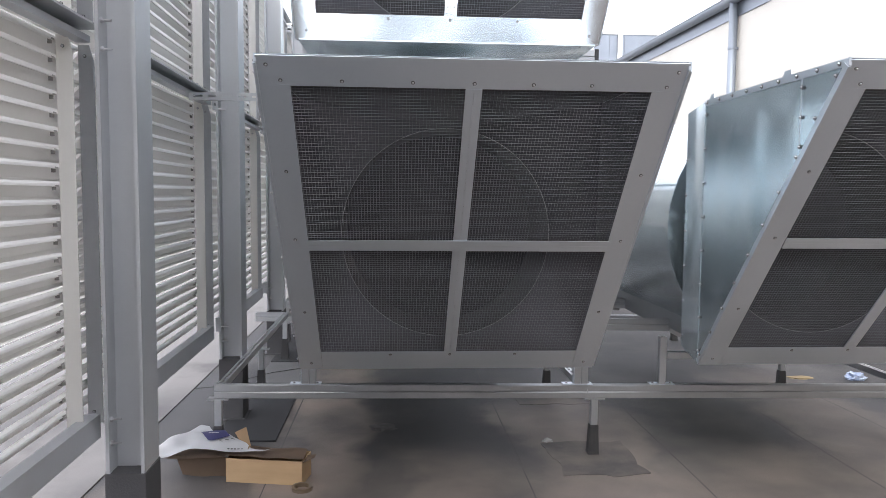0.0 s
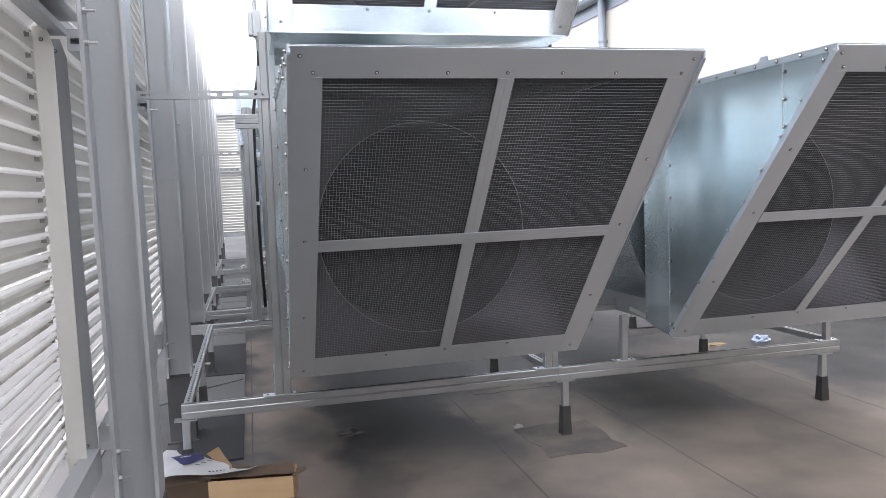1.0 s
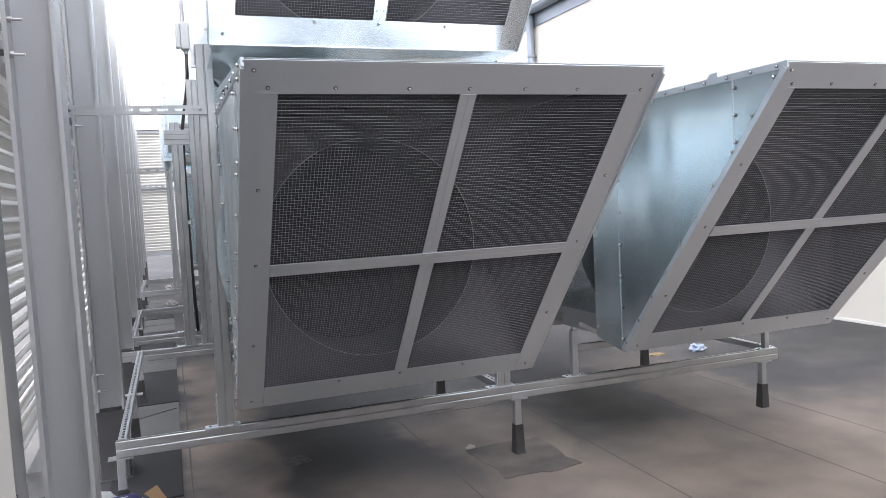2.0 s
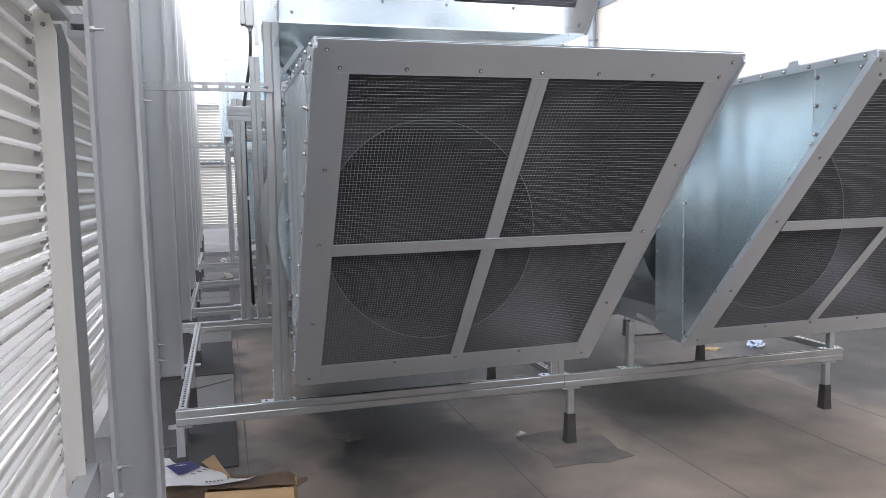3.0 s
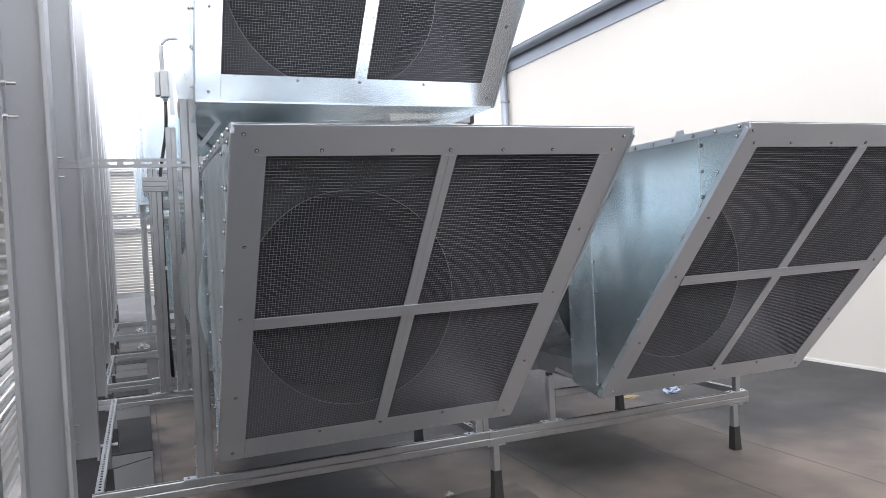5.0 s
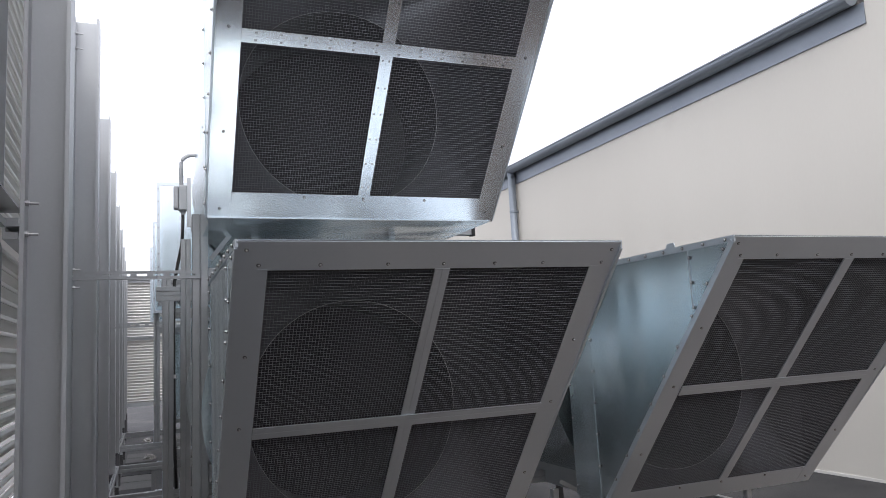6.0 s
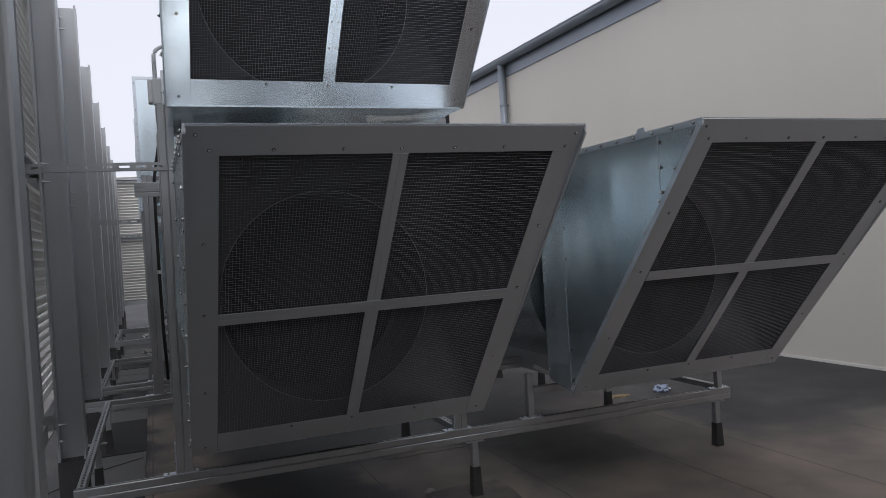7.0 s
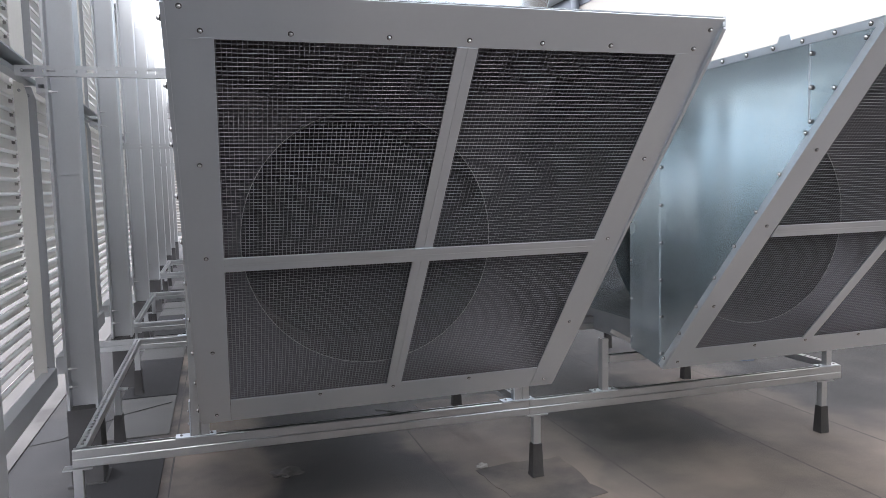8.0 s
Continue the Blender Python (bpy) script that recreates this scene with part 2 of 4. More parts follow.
def box(bm, x0, x1, y0, y1, z0, z1, bevel=0.0):
    vs = [bm.verts.new((x, y, z)) for x in (x0, x1) for y in (y0, y1) for z in (z0, z1)]
    fs = [bm.faces.new([vs[i] for i in q]) for q in ((0, 1, 3, 2), (4, 6, 7, 5), (0, 4, 5, 1), (2, 3, 7, 6), (0, 2, 6, 4), (1, 5, 7, 3))]
    if bevel:
        edges = list({e for f in fs for e in f.edges})
        bmesh.ops.bevel(bm, geom=edges, offset=bevel, segments=2, profile=0.6, affect="EDGES")


def prism(bm, loop, axis, a, b):
    """A flat outline swept along an axis from a to b. loop: pairs in the other two axes' order."""
    def put(p, v):
        q = list(p)
        q.insert("xyz".index(axis), v)
        return bm.verts.new(q)
    one, two = [put(p, a) for p in loop], [put(p, b) for p in loop]
    bm.faces.new(one)
    bm.faces.new(two)
    for i in range(len(loop)):
        j = (i + 1) % len(loop)
        bm.faces.new((one[i], one[j], two[j], two[i]))


def tube(bm, pts, r, sides=12, caps=True):
    """A round bar along a line of points."""
    rings = []
    for i, p in enumerate(pts):
        p = Vector(p)
        d = (Vector(pts[min(i + 1, len(pts) - 1)]) - Vector(pts[max(i - 1, 0)])).normalized()
        u = d.cross((0, 0, 1)) if abs(d.z) < 0.95 else d.cross((1, 0, 0))
        u.normalize()
        w = d.cross(u)
        rad = r[i] if isinstance(r, (list, tuple)) else r
        rings.append([bm.verts.new(p + rad * (math.cos(k * math.tau / sides) * u + math.sin(k * math.tau / sides) * w)) for k in range(sides)])
    for a, b in zip(rings, rings[1:]):
        for k in range(sides):
            bm.faces.new((a[k], a[(k + 1) % sides], b[(k + 1) % sides], b[k]))
    if caps:
        bm.faces.new(rings[0])
        bm.faces.new(rings[-1])


def channel_loop(h=0.0413, down=False):
    """The outline of an open strut channel, 41 mm wide, its slot up or down; its back at 0."""
    a, t, s, lip, c = 0.0206, 0.0025, 0.011, 0.0075, 0.0025
    pts = [(-a + c, 0), (a - c, 0), (a, c), (a, h - c), (a - c, h), (s, h), (s, h - lip), (s + t, h - lip), (s + t, h - t), (a - t, h - t), (a - t, t),
           (-a + t, t), (-a + t, h - t), (-s - t, h - t), (-s - t, h - lip), (-s, h - lip), (-s, h), (-a + c, h), (-a, h - c), (-a, c)]
    return [(x, -y if down else y) for x, y in pts]


def double_loop(h=0.0413):
    """The outline of two channels back to back, a fine groove where they meet; slots up and down."""
    a, t, s, lip, c, g = 0.0206, 0.0025, 0.011, 0.0075, 0.003, 0.005
    half = [(a - g, 0), (a, g), (a, h - c), (a - c, h), (s, h), (s, h - lip), (s + t, h - lip), (s + t, h - t), (a - t, h - t), (a - t, t)]
    upper = half + [(-x, y) for x, y in reversed(half)]
    return upper + [(x, -y) for x, y in reversed(upper[1:-1])]


def rail_x(bm, x0, x1, y, z):
    """A double channel along x; z is its middle."""
    prism(bm, [(y + p, z + q) for p, q in double_loop()], "x", x0, x1)


def post_z(bm, x, y, z0, z1):
    """A double channel, upright, slots to left and right."""
    prism(bm, [(x + q, y + p) for p, q in double_loop()], "z", z0, z1)


def slotted(bm, length, height, depth, pitch=0.05, slot=0.03, high=0.013):
    """A perforated channel along x, its slots in the face at y = 0, flanges behind."""
    t = 0.003
    box(bm, 0, length, 0, t, high / 2, height / 2)
    box(bm, 0, length, 0, t, -height / 2, -high / 2)
    edge, n = 0.0, int(length // pitch)
    first = (length - n * pitch) / 2 + (pitch - slot) / 2
    for i in range(n):
        a = first + i * pitch
        box(bm, edge, a, 0.0002, t, -high / 2, high / 2)
        edge = a + slot
    box(bm, edge, length, 0.0002, t, -high / 2, high / 2)
    box(bm, 0, length, t, depth, height / 2 - t, height / 2)
    box(bm, 0, length, t, depth, -height / 2, -height / 2 + t)


def bolt_mesh(r=0.0047):
    """A domed screw head on a dark sealing washer, its axis along z."""
    bm = bmesh.new()
    tube(bm, [(0, 0, 0), (0, 0, 0.0022)], r * 1.5, 12)
    dark = len(bm.faces)
    tube(bm, [(0, 0, 0.0022), (0, 0, 0.0055), (0, 0, 0.0078)], [r * 1.05, r, r * 0.6], 8)
    bmesh.ops.recalc_face_normals(bm, faces=bm.faces)
    me = bpy.data.meshes.new("bolt")
    bm.faces.ensure_lookup_table()
    for i in range(dark):
        bm.faces[i].material_index = 1
    bm.to_mesh(me)
    bm.free()
    me.materials.append(BOLT)
    me.materials.append(WASHER)
    return me


BOLT_MESH = bolt_mesh()


def facing(p, normal):
    return Matrix.Translation(p) @ Vector(normal).to_track_quat("Z", "Y").to_matrix().to_4x4()


# ---- floor ----
def build_floor():
    bm = bmesh.new()
    n = 60
    xs = [-250, -60] + [-12 + i * 0.6 for i in range(n)] + [60, 250]
    ys = [-250, -60] + [-8 + i * 0.7 for i in range(n)] + [80, 300]
    grid = [[bm.verts.new((x, y, 0.006 * noise.noise((x * 0.35, y * 0.35, 0)) - 0.006 if abs(x) < 30 and abs(y) < 40 else -0.006)) for y in ys] for x in xs]
    for i in range(len(xs) - 1):
        for j in range(len(ys) - 1):
            bm.faces.new((grid[i][j], grid[i + 1][j], grid[i + 1][j + 1], grid[i][j + 1]))
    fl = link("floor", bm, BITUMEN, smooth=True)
    return tagged(fl, "dusty grey bitumen roof membrane with lapped seams", "floor", kind="structure")


floor = build_floor()


def build_sheets():
    """Lapped membrane sheets, each a little over its neighbour."""
    rng = random.Random(7)
    edges = (-1.42, -0.48, 0.95, 1.9, 2.87, 3.56, 4.55, 5.5, 6.6)
    for k, (x, far) in enumerate(zip(edges, edges[1:])):
        y = -7.0 + rng.uniform(0, 2)
        while y < 20:
            end = y + rng.uniform(5.5, 8.5)
            bm, bead = bmesh.new(), bmesh.new()
            n = 40
            rows, line = [], []
            for i in range(n + 1):
                yy = y + (end - y) * i / n
                w = 0.007 * noise.noise((k * 3.1, yy * 1.3, 2))
                wide = 0.0005 + 0.006 * max(0.0, noise.noise((k * 5.3, yy * 2.1, 6)))
                rows.append([bm.verts.new((x + w, yy, 0.001)), bm.verts.new((x + w + 0.012, yy, 0.0042)), bm.verts.new((far + 0.03 + w, yy, 0.0035))])
                line.append([bead.verts.new((x + w - wide, yy, 0.0040)), bead.verts.new((x + w + 0.006, yy, 0.0046)), bead.verts.new((x + w + 0.006 + 0.4 * wide, yy, 0.0044))])
            for grid, b in ((rows, bm), (line, bead)):
                for p, q in zip(grid, grid[1:]):
                    for i in range(2):
                        b.faces.new((p[i], p[i + 1], q[i + 1], q[i]))
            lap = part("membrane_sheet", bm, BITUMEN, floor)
            part("seam_bead", bead, SEAM_TAR, lap, "thin black bitumen bleeding out of the lap")
            y = end - 0.01
    for x0, x1, y0, y1, z in ((1.165, 1.66, 4.37, 4.92, 0.0075), (1.15, 1.78, 5.75, 6.25, 0.0062)):
        bm = bmesh.new()
        n = 10
        rim = []
        for i in range(4 * n):
            s, f = divmod(i, n)
            f = f / n
            p = [(x0 + (x1 - x0) * f, y0), (x1, y0 + (y1 - y0) * f), (x1 - (x1 - x0) * f, y1), (x0, y1 - (y1 - y0) * f)][s]
            w = 0.05 * noise.noise((p[0] * 5, p[1] * 5, 1)) + 0.015 * noise.noise((p[0] * 23, p[1] * 23, 4))
            rim.append((p[0] + w, p[1] + w))
        top, low = [bm.verts.new((*p, z)) for p in rim], [bm.verts.new((*p, 0.0)) for p in rim]
        bm.faces.new(top)
        for i in range(4 * n):
            bm.faces.new((low[i], low[(i + 1) % (4 * n)], top[(i + 1) % (4 * n)], top[i]))
        part("membrane_patch", bm, PATCH, floor, "dark square patch of bitumen round a leg")


build_sheets()


def build_terrace():
    bm = bmesh.new()
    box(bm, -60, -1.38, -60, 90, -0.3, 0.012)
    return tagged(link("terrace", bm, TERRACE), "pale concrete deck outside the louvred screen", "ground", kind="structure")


build_terrace()

# ---- building wall on the east side ----
WALL_X = 6.50


def build_wall_east():
    e = thing("wall_east", "smooth cream coated building wall with a grey eaves gutter", "wall", (WALL_X, 5.70, 0), kind="structure")
    e.rotation_euler = (0, 0, radians(1.3))
    bm = bmesh.new()
    box(bm, 0, 0.3, -0.07, 40, -0.02, 4.97)
    box(bm, 0.0, 0.3, -20, -0.07, -0.02, 7.5)
    part("wall_surface", bm, WALL, e)
    bm = bmesh.new()
    box(bm, -0.008, 0, -20, 40, 0.0, 0.035)
    part("base_flashing", bm, CREAM, e, "thin pale metal flashing strip at the wall's foot")
    return e


build_wall_east()


def build_gutter():
    e = thing("gutter", "grey folded metal eaves gutter along the wall's top", "gutter", (WALL_X, 5.70, 0), kind="structure")
    e.rotation_euler = (0, 0, radians(1.3))
    bm = bmesh.new()
    box(bm, -0.016, -0.002, -0.07, 39, 4.79, 5.02)
    box(bm, -0.024, -0.002, -0.07, 39, 4.785, 4.80)
    part("wall_flashing", bm, GUTTER, e, "folded grey flashing strip under the gutter")
    for i in range(14):
        share("bolt", BOLT_MESH, e, facing((-0.017, 0.35 + i * 1.3, 4.86), (-1, 0, 0)))
    bm = bmesh.new()
    cx, cz, ro, ri = -0.115, 5.10, 0.105, 0.099
    arc = [math.pi * i / 10 for i in range(11)]
    loop = [(cx + ro * math.cos(a), cz - ro * math.sin(a)) for a in arc] + [(cx - ro - 0.012, cz + 0.004), (cx - ro - 0.012, cz + 0.02), (cx - ro + 0.008, cz + 0.022)]
    loop += [(cx + ri * math.cos(a), cz - ri * math.sin(a)) for a in reversed(arc)]
    prism(bm, loop, "y", 0.0, 39)
    part("gutter_trough", bm, GUTTER, e, "half-round grey gutter with a beaded rim")
    bm = bmesh.new()
    prism(bm, [(cx + ro * math.cos(a), cz - ro * math.sin(a)) for a in arc], "y", -0.006, -0.001)
    part("gutter_end", bm, GUTTER, e)
    for i in range(16):
        bm = bmesh.new()
        box(bm, cx - ro - 0.014, -0.002, 0.0, 0.03, cz + 0.022, cz + 0.028)
        part("gutter_strap", bm, GUTTER, e, m=pose(0, 0.5 + i * 1.2, 0))
    return e


build_gutter()


def build_far_roof():
    """The building's flat roof behind the gutter, with a low plant enclosure on it."""
    bm = bmesh.new()
    prism(bm, [(6.5, 5.7), (20.0, 5.7), (20.0, 45.0), (5.62, 45.0)], "z", 4.98, 5.10)
    tagged(link("roof_slab", bm, CONCRETE), "flat grey concrete roof of the building", "roof", kind="structure")
    e = thing("plant_enclosure", "grey sheet-clad plant enclosure on the far roof", "enclosure", (6.60, 24.0, 5.10))
    bm = bmesh.new()
    for i in range(9):
        box(bm, i * 0.5, i * 0.5 + 0.492, 0, 0.05, 0, 1.66)
    part("cladding", bm, GUTTER, e)
    bm = bmesh.new()
    box(bm, -0.02, 4.52, -0.03, 2.0, 1.66, 1.73)
    part("cap", bm, LOUVRE, e)
    bm = bmesh.new()
    box(bm, 0.76, 0.89, -0.12, -0.03, 0, 1.95)
    part("post", bm, LOUVRE, e, "white post")


build_far_roof()


# Out-of-view wall, added to hold back low light and reflect into the upper hood.
def build_unseen_wall_south():
    bm = bmesh.new()
    box(bm, -1.5, 6.7, -1.9, -1.6, -0.02, 3.7)
    return tagged(link("unseen_wall_south", bm, UNSEEN_WALL), "unseen plain pale grey wall, added to block low light and reflect into the hoods", "wall", kind="structure")


build_unseen_wall_south()


def build_downpipe(y):
    e = thing("downpipe", "grey metal rainwater downpipe fixed to the cream wall", "downpipe", (6.225, y, 0), kind="structure")
    bm = bmesh.new()
    tube(bm, [(0, 0, 0.05), (0, 0, 5.1)], 0.075, 20)
    part("pipe", bm, GUTTER, e, smooth=True)
    for z in (1.0, 2.6, 4.2):
        bm = bmesh.new()
        tube(bm, [(0, 0, z), (0, 0, z + 0.04)], 0.082, 20)
        box(bm, 0.05, 0.11, -0.02, 0.02, z, z + 0.04)
        part("pipe_clip", bm, GUTTER, e)


build_downpipe(13.35)

# ---- louvred screen ----
POST_TOP, POST_STEP, POST_Y = 3.865, 2.06, 3.64


POST_DX, POST_DY = 0.033, -0.145   # the columns against the start of their bay


def screen_x(y):
    return -0.905 - 0.017 * (y - POST_Y)


def build_screen_post():
    e = thing("screen_post", "blue-grey painted steel column of the louvred screen, foot wrapped in bitumen", "post", (0, 0, 0), "columns of the screen")
    bm = bmesh.new()
    h, b, tw, tf = 0.152, 0.19, 0.010, 0.014
    pr = [(-h / 2, -b / 2), (-h / 2 + tf, -b / 2), (-h / 2 + tf, -tw / 2), (h / 2 - tf, -tw / 2), (h / 2 - tf, -b / 2), (h / 2, -b / 2),
          (h / 2, b / 2), (h / 2 - tf, b / 2), (h / 2 - tf, tw / 2), (-h / 2 + tf, tw / 2), (-h / 2 + tf, b / 2), (-h / 2, b / 2)]
    prism(bm, pr, "z", 0.02, POST_TOP)
    part("column", bm, PAINT, e)
    bm = bmesh.new()
    box(bm, -h / 2 - 0.005, h / 2 + 0.005, -b / 2 - 0.005, b / 2 + 0.005, 0.0, 0.43, 0.004)
    box(bm, -h / 2 - 0.022, h / 2 + 0.022, -b / 2 - 0.022, b / 2 + 0.022, 0.0, 0.018, 0.005)
    part("foot_wrap", bm, UPSTAND, e, "dark grey bitumen wrapping at the column's foot")
    for z in (0.55, 0.65, 2.127, 2.238, 3.66, 3.76):
        bm = bmesh.new()
        tube(bm, [(-h / 2 + tf, -0.07, z), (-h / 2 + tf + 0.012, -0.07, z)], 0.011, 6)
        tube(bm, [(-h / 2 + tf + 0.012, -0.07, z), (-h / 2 + tf + 0.042, -0.07, z)], 0.005, 8)
        part("bolt", bm, BOLT, e)
    return e


def build_screen_panel():
    """One bay of the screen between two columns: rails, uprights, blades."""
    e = thing("louvre_panel", "cream louvre blades between blue-grey rails and cream uprights, one greyed for shade", "louvre panel", (0, 0, 0), "bays of the screen")
    y0, y1 = 0.02, POST_STEP - 0.02
    for z0, z1, lip in ((0.55, 0.65, 0), (2.165, 2.25, 1), (3.60, 3.70, 1)):
        bm = bmesh.new()
        if lip:
            pr = [(-0.055, z0), (0.0, z0), (0.0, z0 + 0.026), (-0.045, z0 + 0.028), (-0.045, z0 + 0.05), (0.05, z0 + 0.052), (0.05, z0 + 0.06), (0.0, z0 + 0.063), (0.0, z1), (-0.055, z1)]
        else:
            pr = [(-0.055, z0), (0.0, z0), (0.0, z1), (-0.055, z1)]
        prism(bm, pr, "y", y0 + 0.12, y1 - 0.12)
        part("rail", bm, PAINT, e)
    # The far upright is cream too; grey paint stands in for its shade.
    for yy, mat in ((1.81, CREAM), (2.02, PAINT)):
        for z0, z1 in ((0.58, 2.175), (2.24, 3.63)):
            bm = bmesh.new()
            prism(bm, [(-0.088, z0), (-0.026, z0), (-0.026, z1 - 0.07), (-0.045, z1), (-0.088, z1)], "y", yy, yy + 0.006)
            prism(bm, [(-0.088, z0), (-0.084, z0), (-0.084, z1), (-0.088, z1)], "y", yy + 0.006, yy + 0.03)
            u = part("upright", bm, mat, e)
            for z in (z0 + 0.05, z1 - 0.045):
                share("bolt", BOLT_MESH, u, facing((-0.062, yy, z), (0, -1, 0)))
    pr = [(-0.207, -0.062), (-0.202, -0.067), (-0.168, -0.036), (-0.152, -0.038), (-0.150, -0.020), (-0.102, 0.026), (-0.099, 0.019), (-0.091, 0.018),
          (-0.088, 0.021), (-0.089, 0.030), (-0.096, 0.040), (-0.104, 0.038), (-0.206, -0.056)]
    bm = bmesh.new()
    prism(bm, [(p, q) for p, q in pr], "y", y0, y1)
    me = bpy.data.meshes.new("blade")
    bmesh.ops.recalc_face_normals(bm, faces=bm.faces)
    bm.to_mesh(me)
    bm.free()
    me.materials.append(LOUVRE)
    for z0, count in ((0.66, 22), (2.24, 22)):
        for i in range(count):
            share("blade", me, e, pose(0, 0, z0 + 0.07 * i))
    for z0, count in ((0.66, 22), (2.24, 22)):
        bm = bmesh.new()
        for i in range(count):
            z = z0 + 0.07 * i + 0.012
            box(bm, -0.108, -0.092, 1.786, 1.789, z - 0.008, z + 0.014)
            box(bm, -0.094, -0.088, 1.772, 1.80, z + 0.008, z + 0.014)
        part("clip_strip", bm, CLIP, e, "row of small grey clips that hold the blades", kind="stuff")
    return e


seam_bm = bmesh.new()
box(seam_bm, -0.061, 0.061, -0.014, -0.006, -0.004, 0.004)
SEAM = bpy.data.meshes.new("weld_seam")
seam_bm.to_mesh(SEAM)
seam_bm.free()
SEAM.materials.append(PAINT)
POSTS = 9
first_post = build_screen_post()
first_post.matrix_basis = pose(screen_x(POST_Y - POST_STEP) + POST_DX, POST_Y - POST_STEP + POST_DY, 0, 0, 0, 1.0)
first_panel = build_screen_panel()
first_panel.matrix_basis = pose(screen_x(POST_Y - POST_STEP) - 0.10, POST_Y - POST_STEP, 0, 0, 0, 1.0)
for k in range(-2, POSTS):
    y = POST_Y + POST_STEP * k
    if k != -1:
        post = copy_thing(first_post, pose(screen_x(y) + POST_DX, y + POST_DY, 0, 0, 0, 1.0))
        if k > 0:
            share("weld_seam", SEAM, post, pose(0, 0, 1.70))
        if k < POSTS - 1:
            copy_thing(first_panel, pose(screen_x(y) - 0.10, y, 0, 0, 0, 1.0))

for k in range(3):
    copy_thing(first_panel, pose(-1.25 + POST_STEP * k, 20.15, 0, 0, 0, -90))
    copy_thing(first_post, pose(-1.25 + POST_STEP * (k + 1), 20.2, 0, 0, 0, -90))


# ---- intake hoods ----
def build_hood(width, drop, run, depth, label, rivets=False, strips=FACE):
    """A slant-mouthed sheet hood. Local: x across, y inwards from the mouth's top edge, z up from the bottom edge.
    drop: height; run: how far the mouth's foot lies behind its top; depth: to the back."""
    e = thing("intake_hood", label, "air intake", (0, 0, 0), "intake hoods")
    slope = math.hypot(drop, run)
    down = Vector((0, run / slope, -drop / slope))
    out = Vector((0, -drop / slope, -run / slope))
    t = 0.003
    fold = min(depth - 0.3, run + 0.02)
    seam = 0.3

    def z_face(y):
        return drop * (1 - y / run)

    def taper(bm, z0, z1, thick):
        """The sheet behind the fold, drawn in at the sides towards the back."""
        low = [bm.verts.new(v) for v in ((0.0, fold, z0), (width, fold, z0), (width - 0.036, depth, z1), (0.036, depth, z1))]
        high = [bm.verts.new(v.co + Vector((0, 0, thick))) for v in low]
        bm.faces.new(low), bm.faces.new(high)
        for i in range(4):
            bm.faces.new((low[i], low[(i + 1) % 4], high[(i + 1) % 4], high[i]))

    # sides: a front corner sheet, the main sheet and a rear strip
    for s in (0, 1):
        a, b = (-t, 0.0) if s == 0 else (width, width + t)
        f = -1 if s == 0 else 1
        bm = bmesh.new()
        prism(bm, [(0, drop), (seam, drop), (seam, z_face(seam))], "x", a + f * 0.003, b + f * 0.003)
        part("corner_sheet", bm, GALV, e)
        bm = bmesh.new()
        prism(bm, [(seam - 0.03, drop), (fold, drop), (fold, 0), (run, 0), (seam - 0.03, z_face(seam - 0.03))], "x", a, b)
        part("side_sheet", bm, GALV, e)
        bm = bmesh.new()
        box(bm, *sorted((a + f * 0.002, b + f * 0.0075)), seam - 0.004, seam + 0.003, z_face(seam) + 0.05, drop - 0.026)
        part("seam_fold", bm, FACE, e)
        bm = bmesh.new()
        inset = 0.035
        x_in = a - f * inset
        vs = [(a, fold, drop), (x_in, depth, drop - 0.03), (x_in, depth, 0.03), (a, fold, 0)]
        ins = [Vector(v) for v in vs]
        outs = [v + Vector((f * t, 0, 0)) for v in ins]
        q0, q1 = [bm.verts.new(v) for v in ins], [bm.verts.new(v) for v in outs]
        bm.faces.new(q0), bm.faces.new(q1)
        for i in range(4):
            bm.faces.new((q0[i], q0[(i + 1) % 4], q1[(i + 1) % 4], q1[i]))
        part("rear_strip", bm, GALV, e)
        # edge flanges: along the top and down the mouth
        bm = bmesh.new()
        xs = (a - 0.001, b + 0.006) if s else (a - 0.006, b + 0.001)
        prism(bm, [(0.0, drop + 0.004), (fold, drop + 0.004), (fold, drop - 0.024), (0.0, drop - 0.024)], "x", *xs)
        part("top_flange", bm, FACE, e)
        bm = bmesh.new()
        n2 = -out * 0.028
        p0, p1 = Vector((0, 0, drop)), Vector((0, run, 0))
        prism(bm, [(p0.y, p0.z - 0.03), (p1.y, p1.z), (p1.y + n2.y, p1.z + n2.z), (p0.y + n2.y, p0.z - 0.03 + n2.z)], "x", xs[0] + f * 0.002, xs[1] + f * 0.002)
        part("mouth_flange", bm, FACE, e)
        xb = a + f * 0.008 if s == 0 else b + f * 0.005
        nrm, big_head = (f, 0, 0), Matrix.Scale(1.18, 4)
        for i in range(9):
            share("bolt", BOLT_MESH, e, facing((xb, 0.05 + i * (fold - 0.08) / 8, drop - 0.011), nrm) @ big_head)
        for i in range(10):
            w = 0.08 + i * (slope - 0.14) / 9
            p = p0 + down * w - out * 0.016
            share("bolt", BOLT_MESH, e, facing((xb + f * 0.002, p.y, p.z), nrm) @ big_head)
        for i in range(8):
            share("bolt", BOLT_MESH, e, facing((a + f * 0.004, fold - 0.015, 0.07 + i * (drop - 0.14) / 7), nrm) @ big_head)
        for i in range(3):
            share("bolt", BOLT_MESH, e, facing((a + f * 0.007, seam - 0.012, drop - 0.06 - i * 0.115), nrm) @ big_head)
